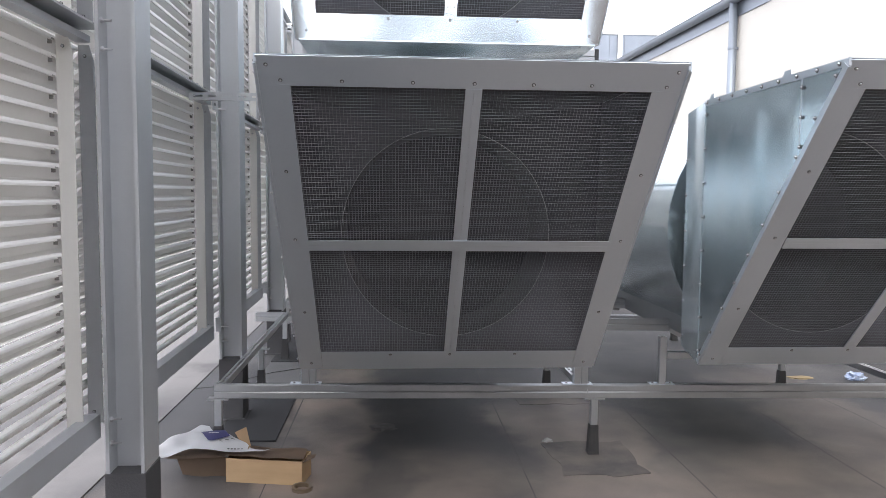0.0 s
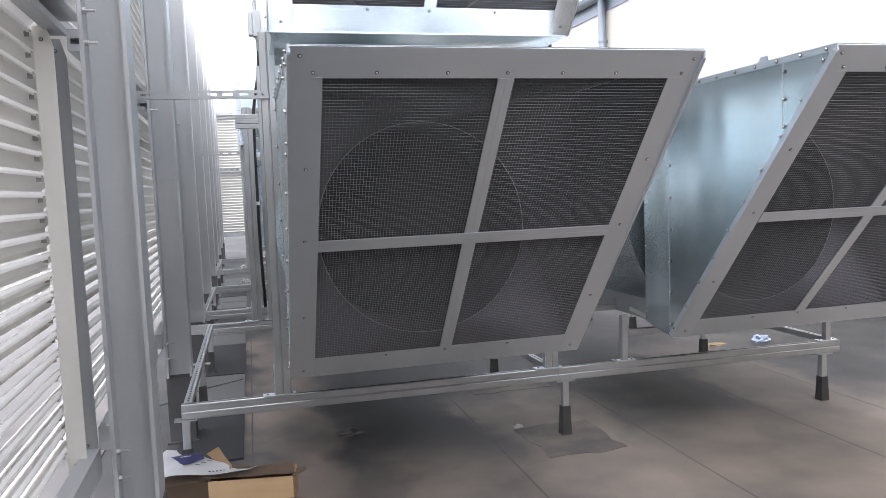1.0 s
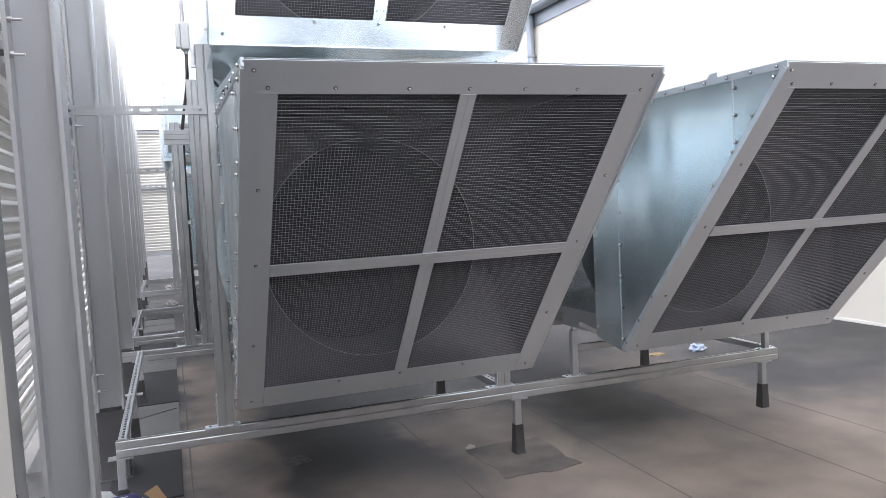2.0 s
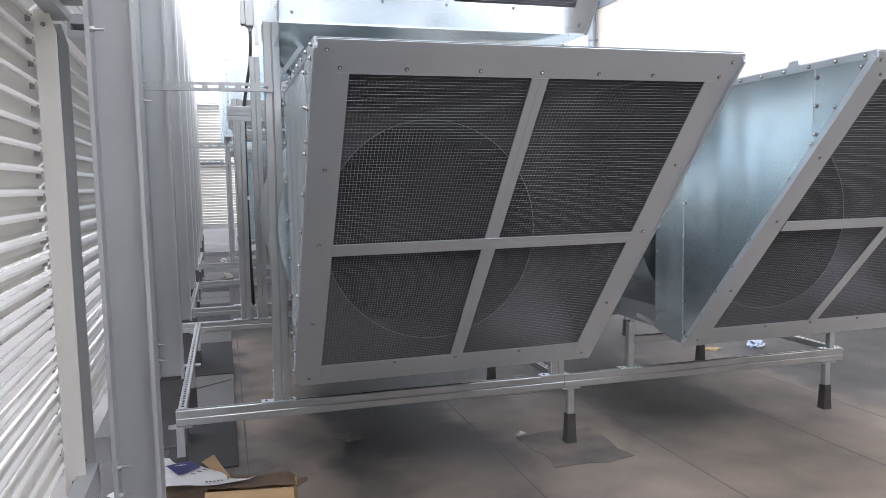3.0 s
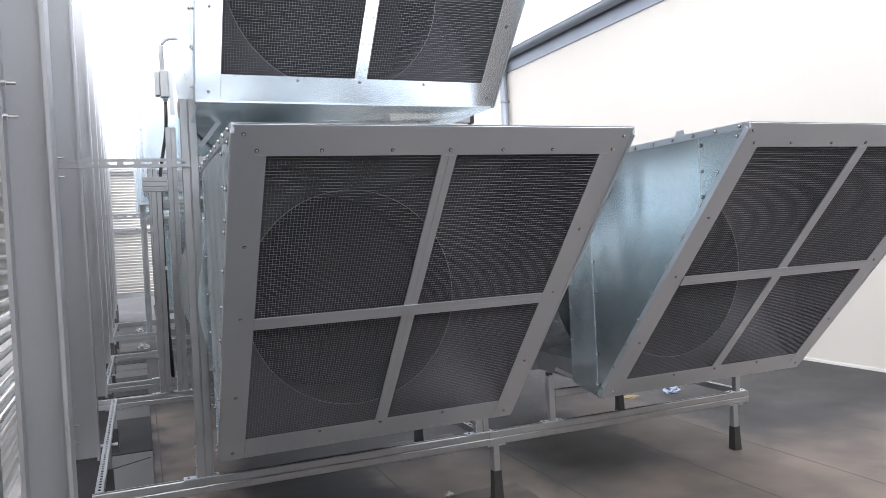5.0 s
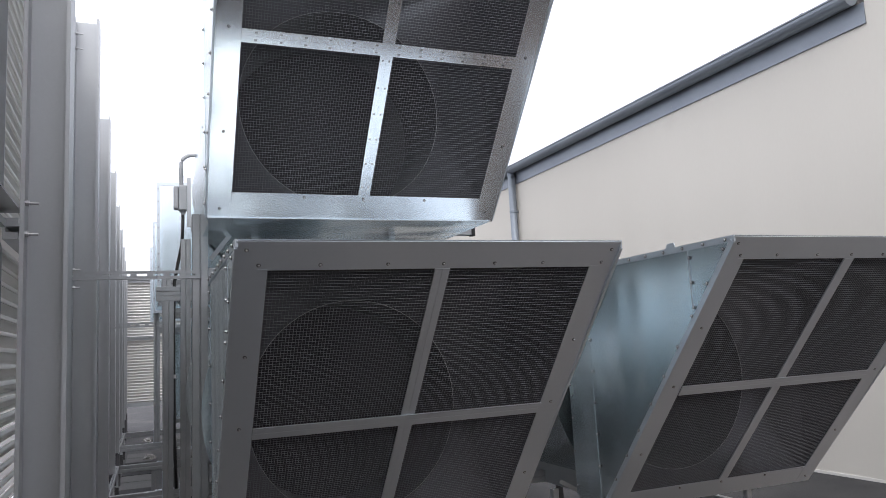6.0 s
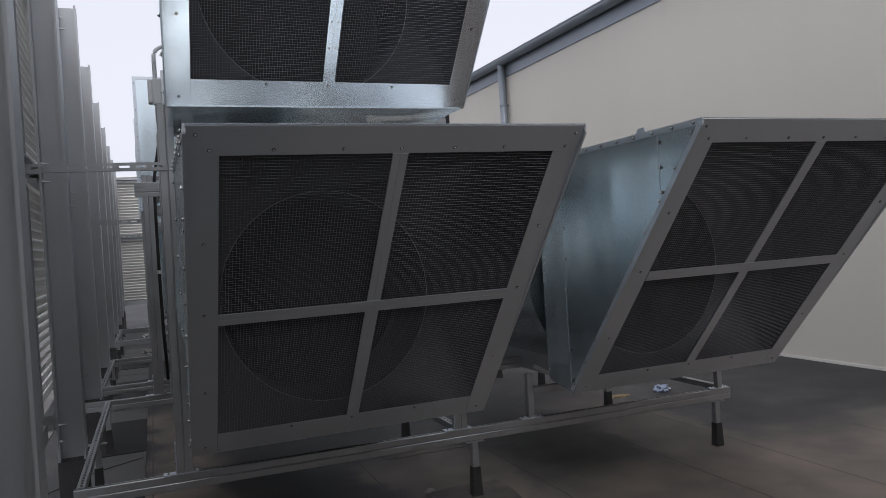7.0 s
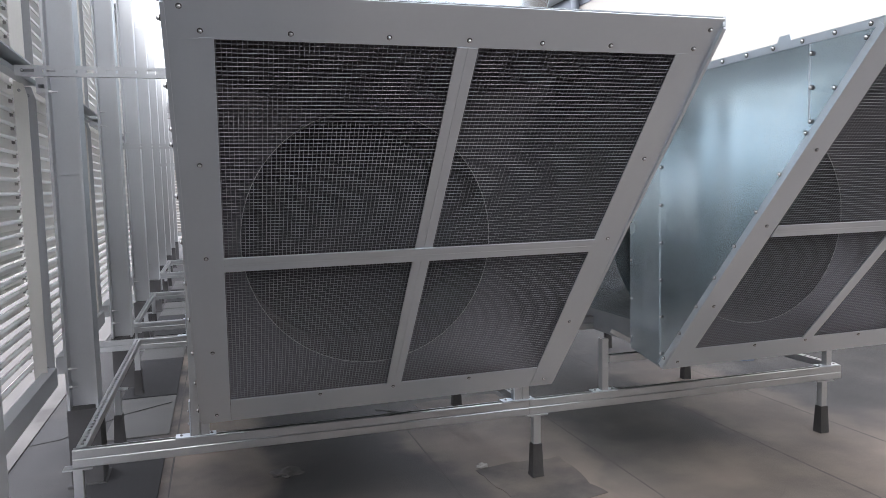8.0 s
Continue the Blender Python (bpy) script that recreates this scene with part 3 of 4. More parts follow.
        for i in range(7):
            share("bolt", BOLT_MESH, e, facing((x_in + f * 0.003, depth - 0.015, 0.09 + i * (drop - 0.18) / 6), nrm) @ big_head)
    bm = bmesh.new()
    prism(bm, [(0, drop), (fold, drop), (fold, drop + t), (0, drop + t)], "x", -0.002, width + 0.002)
    taper(bm, drop, drop - 0.03, t)
    part("top_sheet", bm, GALV, e)
    bm = bmesh.new()
    prism(bm, [(run, 0), (fold, 0), (fold, -t), (run, -t)], "x", 0.0, width)
    taper(bm, 0.0, 0.03, -t)
    part("bottom_sheet", bm, GALV, e)
    for i in range(7):
        share("bolt", BOLT_MESH, e, facing((0.12 + i * (width - 0.2) / 6, run + 0.03, -0.004), (0, 0, -1)))

    for yy, wide in ((0.40, 0.07), (1.12, 0.05)):
        bm = bmesh.new()
        prism(bm, [(yy, drop + 0.004), (yy + wide, drop + 0.004), (yy + wide * 0.8, drop + 0.03), (yy + wide * 0.1, drop + 0.03)], "x", 0.006, 0.01)
        box(bm, 0.01, 0.06, yy, yy + wide, drop + 0.004, drop + 0.008)
        part("lifting_lug", bm, FACE, e, "small bright angle lug")
    # added dark sheets inside: the hood's inner shade put into colour
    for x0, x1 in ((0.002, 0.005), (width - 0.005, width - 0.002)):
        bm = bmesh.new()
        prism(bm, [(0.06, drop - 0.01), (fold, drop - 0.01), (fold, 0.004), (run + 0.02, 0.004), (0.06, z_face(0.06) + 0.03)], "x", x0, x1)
        part("shade_lining", bm, SHADE_LINING, e)
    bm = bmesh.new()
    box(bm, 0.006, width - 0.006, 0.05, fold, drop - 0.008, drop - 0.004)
    part("shade_lining", bm, SHADE_LINING, e)

    # mouth frame of flat strips
    def on_face(x, w, d=0.0):
        p = Vector((x, 0, drop)) + down * w + out * d
        return p

    def strip(name, x0, x1, w0, w1, d0, d1, mat=strips, label=""):
        bm = bmesh.new()
        vs = [bm.verts.new(on_face(x, w, d)) for x in (x0, x1) for w in (w0, w1) for d in (d0, d1)]
        for q in ((0, 1, 3, 2), (4, 6, 7, 5), (0, 4, 5, 1), (2, 3, 7, 6), (0, 2, 6, 4), (1, 5, 7, 3)):
            bm.faces.new([vs[i] for i in q])
        return part(name, bm, mat, e, label)

    bl, br, bt, bb = 0.105, 0.106, 0.118, 0.139
    strip("frame_strip", -0.004, width + 0.004, 0.0, bt, 0.003, 0.007)
    strip("frame_strip", -0.004, bl, bt + 0.001, slope + 0.003, 0.002, 0.0055)
    strip("frame_strip", width - br, width + 0.004, bt + 0.001, slope + 0.003, 0.002, 0.0055)
    strip("frame_strip", bl + 0.0012, width - br - 0.0012, slope - bb, slope + 0.003, 0.002, 0.005)
    for x, y0 in ((bl - 0.035, bt), (width - br + 0.002, bt)):
        strip("strip_end", x, x + 0.034, y0 - 0.004, y0 + 0.0005, 0.0065, 0.0082)
    mid_x, mid_w = bl + (width - bl - br) / 2, bt + (slope - bt - bb) * 0.508
    for k in (-1, 1):
        strip("cross_bar", mid_x + k * 0.0152 - 0.0148, mid_x + k * 0.0152 + 0.0148, bt, slope - bb, 0.003, 0.009)
        strip("cross_bar", bl, width - br, mid_w + k * 0.0152 - 0.0148, mid_w + k * 0.0152 + 0.0148, 0.008, 0.013)
    nf = tuple(out)
    for k in (-1, 1) if rivets else ():
        for i in range(12):
            x = bl + 0.06 + i * (width - bl - br - 0.12) / 11
            if abs(x - mid_x) > 0.05:
                strip("rivet", x - 0.006, x + 0.006, mid_w + k * 0.0165 - 0.004, mid_w + k * 0.0165 + 0.004, 0.0125, 0.0145, BOLT)
            w = bt + 0.05 + i * (slope - bt - bb - 0.1) / 11
            if abs(w - mid_w) > 0.05:
                strip("rivet", mid_x + k * 0.016 - 0.004, mid_x + k * 0.016 + 0.004, w - 0.005, w + 0.005, 0.0085, 0.0105, BOLT)
    cols = [bl * 0.7, width * 0.19, width * 0.355, mid_x, width * 0.64, width * 0.78, width - br * 0.55]
    for x in cols:
        share("bolt", BOLT_MESH, e, facing(on_face(x, bt - 0.022, 0.007), nf))
    for x in (0.03, width - 0.03):
        share("bolt", BOLT_MESH, e, facing(on_face(x, 0.035, 0.007), nf))
    for x in (bl * 0.5, width - br * 0.5):
        for w in (slope * 0.28, slope * 0.485, slope * 0.75, slope - 0.05):
            share("bolt", BOLT_MESH, e, facing(on_face(x, w, 0.006), nf))
    for x in (width * 0.3, mid_x, width * 0.72):
        share("bolt", BOLT_MESH, e, facing(on_face(x, slope - bb + 0.02, 0.006), nf))

    # woven wire: both ways, slightly bowed
    verts, faces = [], []

    def wire(p, q, u, v):
        i = len(verts)
        for c in (p, q):
            verts.extend([c + u, c + v, c - u, c - v])
        faces.extend([(i, i + 1, i + 5, i + 4), (i + 1, i + 2, i + 6, i + 5), (i + 2, i + 3, i + 7, i + 6), (i + 3, i, i + 4, i + 7)])

    pitch, r, thin = 0.0126, 0.00105, 0.0009
    x, rng = bl - 0.01, random.Random(4)
    ex = Vector((1, 0, 0))
    while x < width - br + 0.01:
        j = rng.uniform(-0.0006, 0.0006)
        wire(on_face(x + j, bt - 0.01, -0.002), on_face(x - j, slope - bb + 0.01, -0.002), ex * thin, out * thin)
        x += pitch
    w = bt - 0.01
    while w < slope - bb + 0.01:
        j = rng.uniform(-0.0008, 0.0008)
        wire(on_face(bl - 0.01, w + j, -0.0005), on_face(mid_x, w, -0.0005), down * r, out * r)
        wire(on_face(mid_x, w, -0.0005), on_face(width - br + 0.01, w - j, -0.0005), down * r, out * r)
        w += pitch
    me = bpy.data.meshes.new("wire_mesh")
    me.from_pydata([tuple(v) for v in verts], [], faces)
    me.materials.append(WIRE)
    ob = new("wire_mesh", me)
    ob.parent = e
    tagged(ob, "fine galvanised square wire mesh", kind="stuff")

    # inside: square to round, then the fan's inlet ring
    cx, cz, rad, yb = width / 2, drop / 2, 0.57, depth - 0.06
    ys = fold - 0.12
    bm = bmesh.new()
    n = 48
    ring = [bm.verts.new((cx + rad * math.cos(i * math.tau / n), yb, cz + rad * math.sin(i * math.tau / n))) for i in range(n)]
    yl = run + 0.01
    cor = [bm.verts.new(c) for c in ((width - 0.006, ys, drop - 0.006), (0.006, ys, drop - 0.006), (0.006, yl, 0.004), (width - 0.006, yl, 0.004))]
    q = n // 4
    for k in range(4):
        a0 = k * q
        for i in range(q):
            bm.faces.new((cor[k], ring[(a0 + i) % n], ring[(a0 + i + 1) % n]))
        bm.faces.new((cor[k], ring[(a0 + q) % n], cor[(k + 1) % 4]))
    part("transition", bm, CONE, e, "square-to-round transition, colour darkened for the hood's inner shade")
    bm = bmesh.new()
    m, sides, rt = 72, 6, 0.0016
    hoops = [[bm.verts.new((cx + (rad - 0.002 + rt * math.cos(j * math.tau / sides)) * math.cos(i * math.tau / m), yb - 0.003 + rt * math.sin(j * math.tau / sides),
                            cz + (rad - 0.002 + rt * math.cos(j * math.tau / sides)) * math.sin(i * math.tau / m))) for j in range(sides)] for i in range(m)]
    for i in range(m):
        for j in range(sides):
            bm.faces.new((hoops[i][j], hoops[(i + 1) % m][j], hoops[(i + 1) % m][(j + 1) % sides], hoops[i][(j + 1) % sides]))
    part("inlet_lip", bm, BOLT, e, "thin bright rolled edge of the inlet ring", smooth=True)
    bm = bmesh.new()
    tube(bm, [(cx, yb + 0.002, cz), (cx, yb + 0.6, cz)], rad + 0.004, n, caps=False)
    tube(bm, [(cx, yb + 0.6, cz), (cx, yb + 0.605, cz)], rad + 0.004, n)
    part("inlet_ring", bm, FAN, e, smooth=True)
    bm = bmesh.new()
    rim = [(cx + 0.58 * math.cos(i * math.tau / n), cz + 0.58 * math.sin(i * math.tau / n)) for i in range(n)]
    inner = [bm.verts.new((x, depth - 0.004, z)) for x, z in rim]
    edge = [bm.verts.new(c) for c in ((width - 0.036, depth - 0.004, drop - 0.031), (0.036, depth - 0.004, drop - 0.031), (0.036, depth - 0.004, 0.031), (width - 0.036, depth - 0.004, 0.031))]
    for k in range(4):
        for i in range(q):
            bm.faces.new((edge[k], inner[(k * q + i) % n], inner[(k * q + i + 1) % n]))
        bm.faces.new((edge[k], inner[(k * q + q) % n], edge[(k + 1) % 4]))
    part("back_sheet", bm, GALV, e)
    return e


def add_casing(e, big, cz, cx=0.74, depth=1.50):
    # a dark flexible connector, then the round fan casing
    bm = bmesh.new()
    tube(bm, [(cx, depth - 0.02 + 0.02 * i, cz) for i in range(8)], [0.60 + 0.008 * (i % 2) for i in range(8)], 48, caps=False)
    part("flexible_connector", bm, RUBBER, e, "dark flexible connector sleeve")
    y0, y1 = depth + 0.11, depth + 2.3
    bm = bmesh.new()
    loops = [[bm.verts.new((cx + r * math.cos(i * math.tau / 64), y, cz + r * math.sin(i * math.tau / 64))) for i in range(64)]
             for r, y in ((0.59, y0), (big + 0.01, y0), (big + 0.01, y0 + 0.005), (big, y0 + 0.005), (big, y1), (0.59, y1))]
    for a, b in zip(loops, loops[1:]):
        for i in range(64):
            bm.faces.new((a[i], a[(i + 1) % 64], b[(i + 1) % 64], b[i]))
    casing = part("fan_casing", bm, GALV, e, "round galvanised fan casing")
    for f in casing.data.polygons:
        f.use_smooth = f.area > 0.02
    bm = bmesh.new()
    box(bm, cx - big * 0.94 - 0.006, cx - big * 0.94 + 0.004, y0 + 0.02, y1, cz + 0.22, cz + 0.25)
    part("casing_seam", bm, GALV, casing)
    bm = bmesh.new()
    tube(bm, [(cx, y1, cz), (cx, y1 + 0.01, cz)], big, 48)
    part("casing_end", bm, FAN, e)
    for k in (-1, 1):
        bm = bmesh.new()
        box(bm, cx + k * 0.42 - 0.02, cx + k * 0.42 + 0.02, y0 + 0.3, y1 - 0.1, -0.055, 0.09)
        part("casing_foot", bm, STRUT, e)


HOOD = build_hood(1.502, 1.36, 1.17, 1.50, "galvanised slanted intake hood with a mesh mouth")
HOOD.location = (-0.255, 2.98, 0.68)
UPPER = build_hood(1.502, 1.36, 1.17, 1.50, "upper galvanised slanted intake hood, riveted mesh mouth lightened for reflected light", rivets=True, strips=FACE_LIT)
UPPER.location = (-0.270, 2.959, 2.33)
add_casing(UPPER, 0.68, 0.68)
add_casing(HOOD, 0.755, 0.693)
tray = bmesh.new()
box(tray, 0.012, 1.49, 1.16, 2.05, -0.0075, -0.005)
part("under_tray", tray, GALV, UPPER, "flat sheet tray under the casing")
copy_thing(HOOD, pose(1.812, 2.94, 0.70))


# ---- strut stands ----
def build_frame(D, front=True):
    """The strut stand of one row of hoods, D deep, local to the front-left corner of its front rail."""
    e = thing("strut_stand", "galvanised strut-channel stand on short legs", "support frame", (0, 0, 0), "strut stands")
    L = 4.315
    for y in (0.0, D):
        bm = bmesh.new()
        rail_x(bm, -0.25 if y else 0.0, 2.21, y, 0.40)
        part("cross_rail", bm, STRUT, e)
        bm = bmesh.new()
        rail_x(bm, 2.213, L, y, 0.40)
        part("cross_rail", bm, STRUT, e)
    for x in (0.03, 2.19, 4.31):
        bm = bmesh.new()
        slotted(bm, D - 0.05, 0.041, 0.041)
        bm.transform(Matrix(((0, 0, 1, x), (1, 0, 0, 0.025), (0, -1, 0, 0.4413), (0, 0, 0, 1))))
        part("side_rail", bm, STRUT, e, "slotted strut channel")
    for y in (0.62, 1.6):
        bm = bmesh.new()
        rail_x(bm, 0.64, 4.2, y, 0.70)
        part("bearer", bm, STRUT, e)
    # legs with wrapped feet
    for x in (0.02, 2.258, 4.19):
        for y in (0.0, D * 0.53, D):
            leg = bmesh.new()
            prism(leg, [(x + p, y - 0.02 + q) for p, q in channel_loop()], "z", 0.15, 0.357)
            box(leg, x - 0.06, x + 0.06, y - 0.03, y + 0.03, 0.351, 0.358)
            lg = part("leg", leg, STRUT, e)
            bm = bmesh.new()
            w = 0.027
            vs = [[bm.verts.new((x + sx * s, y + sy * s, z)) for sx, sy in ((-1, -1), (1, -1), (1, 1), (-1, 1))] for s, z in ((w * 1.35, 0.0), (w * 1.15, 0.03), (w, 0.14), (w * 0.95, 0.195))]
            for a, b in zip(vs, vs[1:]):
                for i in range(4):
                    bm.faces.new((a[i], a[(i + 1) % 4], b[(i + 1) % 4], b[i]))
            bm.faces.new(vs[-1])
            part("foot_wrap", bm, WRAP, lg, "black bitumen wrap on the leg's foot")

    def upright(x, y, z0, z1):
        bm = bmesh.new()
        post_z(bm, x, y, z0 + 0.006, z1)
        p = part("upright", bm, STRUT, e)
        bm = bmesh.new()
        box(bm, x - 0.11, x + 0.07, y - 0.03, y + 0.03, z0, z0 + 0.006)
        box(bm, x - 0.047, x - 0.041, y - 0.02, y + 0.02, z0 + 0.006, z0 + 0.17)
        part("foot_bracket", bm, FACE, p, "bright zinc angle bracket")
        for zz in (0.06, 0.12):
            share("bolt", BOLT_MESH, p, facing((x - 0.047, y, z0 + zz), (-1, 0, 0)))
        for xx in (x - 0.085, x + 0.05):
            share("bolt", BOLT_MESH, p, facing((xx, y, z0 + 0.006), (0, 0, 1)))

    upright(0.545, 0.0, 0.442, 2.44)
    upright(0.573, D, 0.442, 2.70)
    if front:
        upright(0.435, D, 0.442, 2.155)
    upright(2.17, 0.0, 0.442, 0.70)
    upright(2.17, D, 0.442, 2.44)

    def stub(x, y, z0, z1):
        bm = bmesh.new()
        prism(bm, [(x + p, y - 0.02 + q) for p, q in channel_loop()], "z", z0 + 0.006, z1)
        p = part("stub_post", bm, STRUT, e)
        bm = bmesh.new()
        box(bm, x - 0.075, x + 0.075, y - 0.03, y + 0.03, z0, z0 + 0.006)
        part("foot_plate", bm, FACE, p, "bright zinc foot plate")
        for xx in (x - 0.055, x + 0.055):
            share("bolt", BOLT_MESH, p, facing((xx, y, z0 + 0.006), (0, 0, 1)))

    stub(2.67, 0.0, 0.442, 0.735)
    stub(4.22, 0.0, 0.442, 0.72)
    # head rails: the front pair with an end cap, the rear pair stacked on the shorter upright
    bm = bmesh.new()
    rail_x(bm, 0.50, 2.2, 0.045, 2.395)
    head = part("head_rail", bm, STRUT, e)
    bm = bmesh.new()
    box(bm, 2.2, 2.225, 0.02, 0.07, 2.35, 2.44, 0.004)
    part("end_cap", bm, RUBBER, head, "black plastic end cap")
    bm = bmesh.new()
    rail_x(bm, 0.59, 2.12, 0.0, 2.10)
    part("head_rail", bm, STRUT, e)
    for x0, x1 in ((0.33, 0.526), (0.62, 2.2)) if front else ((0.62, 2.2),):
        bm = bmesh.new()
        rail_x(bm, x0, x1, D, 2.197)
        prism(bm, [(D + p, 2.239 + q) for p, q in channel_loop()], "x", x0, x1)
        part("head_rail", bm, STRUT, e)
    bm = bmesh.new()
    prism(bm, [(0.0 + p, 0.60 + q) for p, q in channel_loop()], "x", 2.695, 3.05)
    part("arm", bm, STRUT, e)
    # short diagonal braces beside the hoods
    for x0, z0, x1, z1 in ((0.60, 2.19, 0.71, 2.335), (2.70, 0.78, 2.95, 0.645)):
        bm = bmesh.new()
        d = Vector((x1 - x0, 0, z1 - z0)).normalized() * 0.012
        prism(bm, [(x0 - d.z, z0 + d.x), (x1 - d.z, z1 + d.x), (x1 + d.z, z1 - d.x), (x0 + d.z, z0 - d.x)], "y", -0.028, -0.023)
        part("brace", bm, STRUT, e)
    return e


STAND = build_frame(2.585)
STAND.matrix_basis = pose(-0.835, 4.715, 0.012, 0, 0.5, 0)
REAR_STAND = build_frame(2.08, front=False)
REAR_STAND.location = (-0.93, 8.13, 0.005)
copy_thing(REAR_STAND, pose(-1.0, 12.43, 0.005))


def build_fan_unit():
    """A plain sheet fan section as seen from its closed end."""
    e = thing("fan_section", "plain galvanised sheet fan section bolted along its edges", "air unit", (0, 0, 0), "fan sections")
    bm = bmesh.new()
    box(bm, 0, 1.48, 0, 1.3, 0, 1.315, 0.004)
    part("casing", bm, GALV, e)
    bm = bmesh.new()
    for x in (-0.02, 1.465):
        box(bm, x, x + 0.035, -0.006, 0.03, -0.01, 1.325)
    box(bm, 0.015, 1.465, -0.006, 0.03, 1.29, 1.325)
    box(bm, 0.015, 1.465, -0.006, 0.03, -0.01, 0.025)
    part("edge_frame", bm, FACE, e)
    for i in range(9):
        z = 0.05 + i * 0.15
        share("bolt", BOLT_MESH, e, facing((-0.002, -0.006, z), (0, -1, 0)))
    return e


UNIT = build_fan_unit()
UNIT.location = (-0.447, 9.27, 2.345)
copy_thing(UNIT, pose(-0.115, 6.82, 2.345))
copy_thing(UNIT, pose(-0.2, 8.6, 0.75))
copy_thing(UNIT, pose(-0.27, 12.75, 0.75))
for k in (1, 2):
    copy_thing(UNIT, pose(-0.447 - 0.04 * k, 9.27 + 2.6 * k, 2.345))


def build_tie(x0, x1, y, z):
    e = thing("tie_bracket", "slotted galvanised channel tying the stand to the louvred screen", "bracket", (x0, y, z), "tie brackets")
    bm = bmesh.new()
    slotted(bm, x1 - x0, 0.044, 0.022, 0.0815, 0.05, 0.012)
    part("channel", bm, STRUT, e)
    for x in (0.03, x1 - x0 - 0.03):
        share("bolt", BOLT_MESH, e, facing((x, 0.0, 0), (0, -1, 0)))


for x1, y, z in ((-0.272, 4.672, 2.112), (-0.45, 8.087, 2.0), (-0.52, 12.387, 2.0)):
    build_tie(screen_x(y) - 0.02, x1, y, z)


# ---- small things ----
def build_junction_box():
    e = thing("isolator_box", "grey plastic isolator box with a flexible conduit and black cable", "junction box", (-0.26, 7.95, 3.09))
    bm = bmesh.new()
    box(bm, -0.015, 0.06, -0.06, 0.06, 0.0, 0.245, 0.01)
    part("case", bm, PLASTIC, e)
    bm = bmesh.new()
    box(bm, -0.06, -0.017, -0.055, 0.055, 0.012, 0.235, 0.01)
    part("lid", bm, PLASTIC, e)
    bm = bmesh.new()
    box(bm, 0.062, 0.10, -0.02, 0.02, -0.16, 0.33)
    part("mounting_strip", bm, STRUT, e)
    bm = bmesh.new()
    tube(bm, [(0.025, 0, 0), (0.025, 0, -0.02)], 0.026, 12)
    tube(bm, [(0.025, 0, -0.02), (0.025, 0, -0.04)], 0.02, 12)
    part("gland", bm, PLASTIC, e)
    bm = bmesh.new()
    pts = [(0.025, 0, -0.035), (0.022, 0.01, -0.2), (0.015, 0.07, -0.32), (-0.02, 0.08, -0.5), (-0.055, 0.07, -0.7), (-0.065, 0.07, -1.1), (-0.066, 0.07, -1.6), (-0.062, 0.07, -2.2), (-0.05, 0.07, -2.63)]
    tube(bm, pts, 0.016, 10)
    cable = part("cable", bm, RUBBER, e, "thick black cable hanging down behind the post", smooth=True)
    bm = bmesh.new()
    tube(bm, [(-0.066, 0.07, -1.61), (-0.066, 0.07, -1.575)], 0.022, 8)
    part("cable_tie", bm, PAPER, cable, "white cable tie")
    arc = [(0.012, 0, 0.245), (0.012, 0, 0.44)] + [(0.112 - 0.10 * math.cos(a), 0, 0.46 + 0.10 * math.sin(a)) for a in np.linspace(0.1, 1.5, 9)] + [(0.15, 0, 0.562)]
    bm = bmesh.new()
    tube(bm, arc, 0.019, 12)
    for i in range(20):
        tube(bm, [(0.012, 0, 0.25 + i * 0.009), (0.012, 0, 0.2545 + i * 0.009)], 0.021, 12)
    part("conduit", bm, PLASTIC, e, "grey corrugated conduit bent into the fan section")


build_junction_box()


def build_tag():
    bm = bmesh.new()
    box(bm, 0, 0.008, -0.009, 0.009, 0, 0.03, 0.002)
    ob = link("cable_tag", bm, RED)
    ob.location = (-0.2487, 4.715, 0.85)
    return tagged(ob, "small red plastic tag on the strut post", "tag")


build_tag()


def sheet(bm, pts, rows, cols, amp, seed):
    """A crumpled quad between four corners."""
    a, b, c, d = (Vector(p) for p in pts)
    g = []
    for i in range(rows + 1):
        u = i / rows
        line = []
        for j in range(cols + 1):
            v = j / cols
            p = (a * (1 - v) + b * v) * (1 - u) + (d * (1 - v) + c * v) * u
            p.z += amp * noise.noise((p.x * 7 + seed, p.y * 7, seed))
            line.append(bm.verts.new(p))
        g.append(line)
    for i in range(rows):
        for j in range(cols):
            bm.faces.new((g[i][j], g[i][j + 1], g[i + 1][j + 1], g[i + 1][j]))


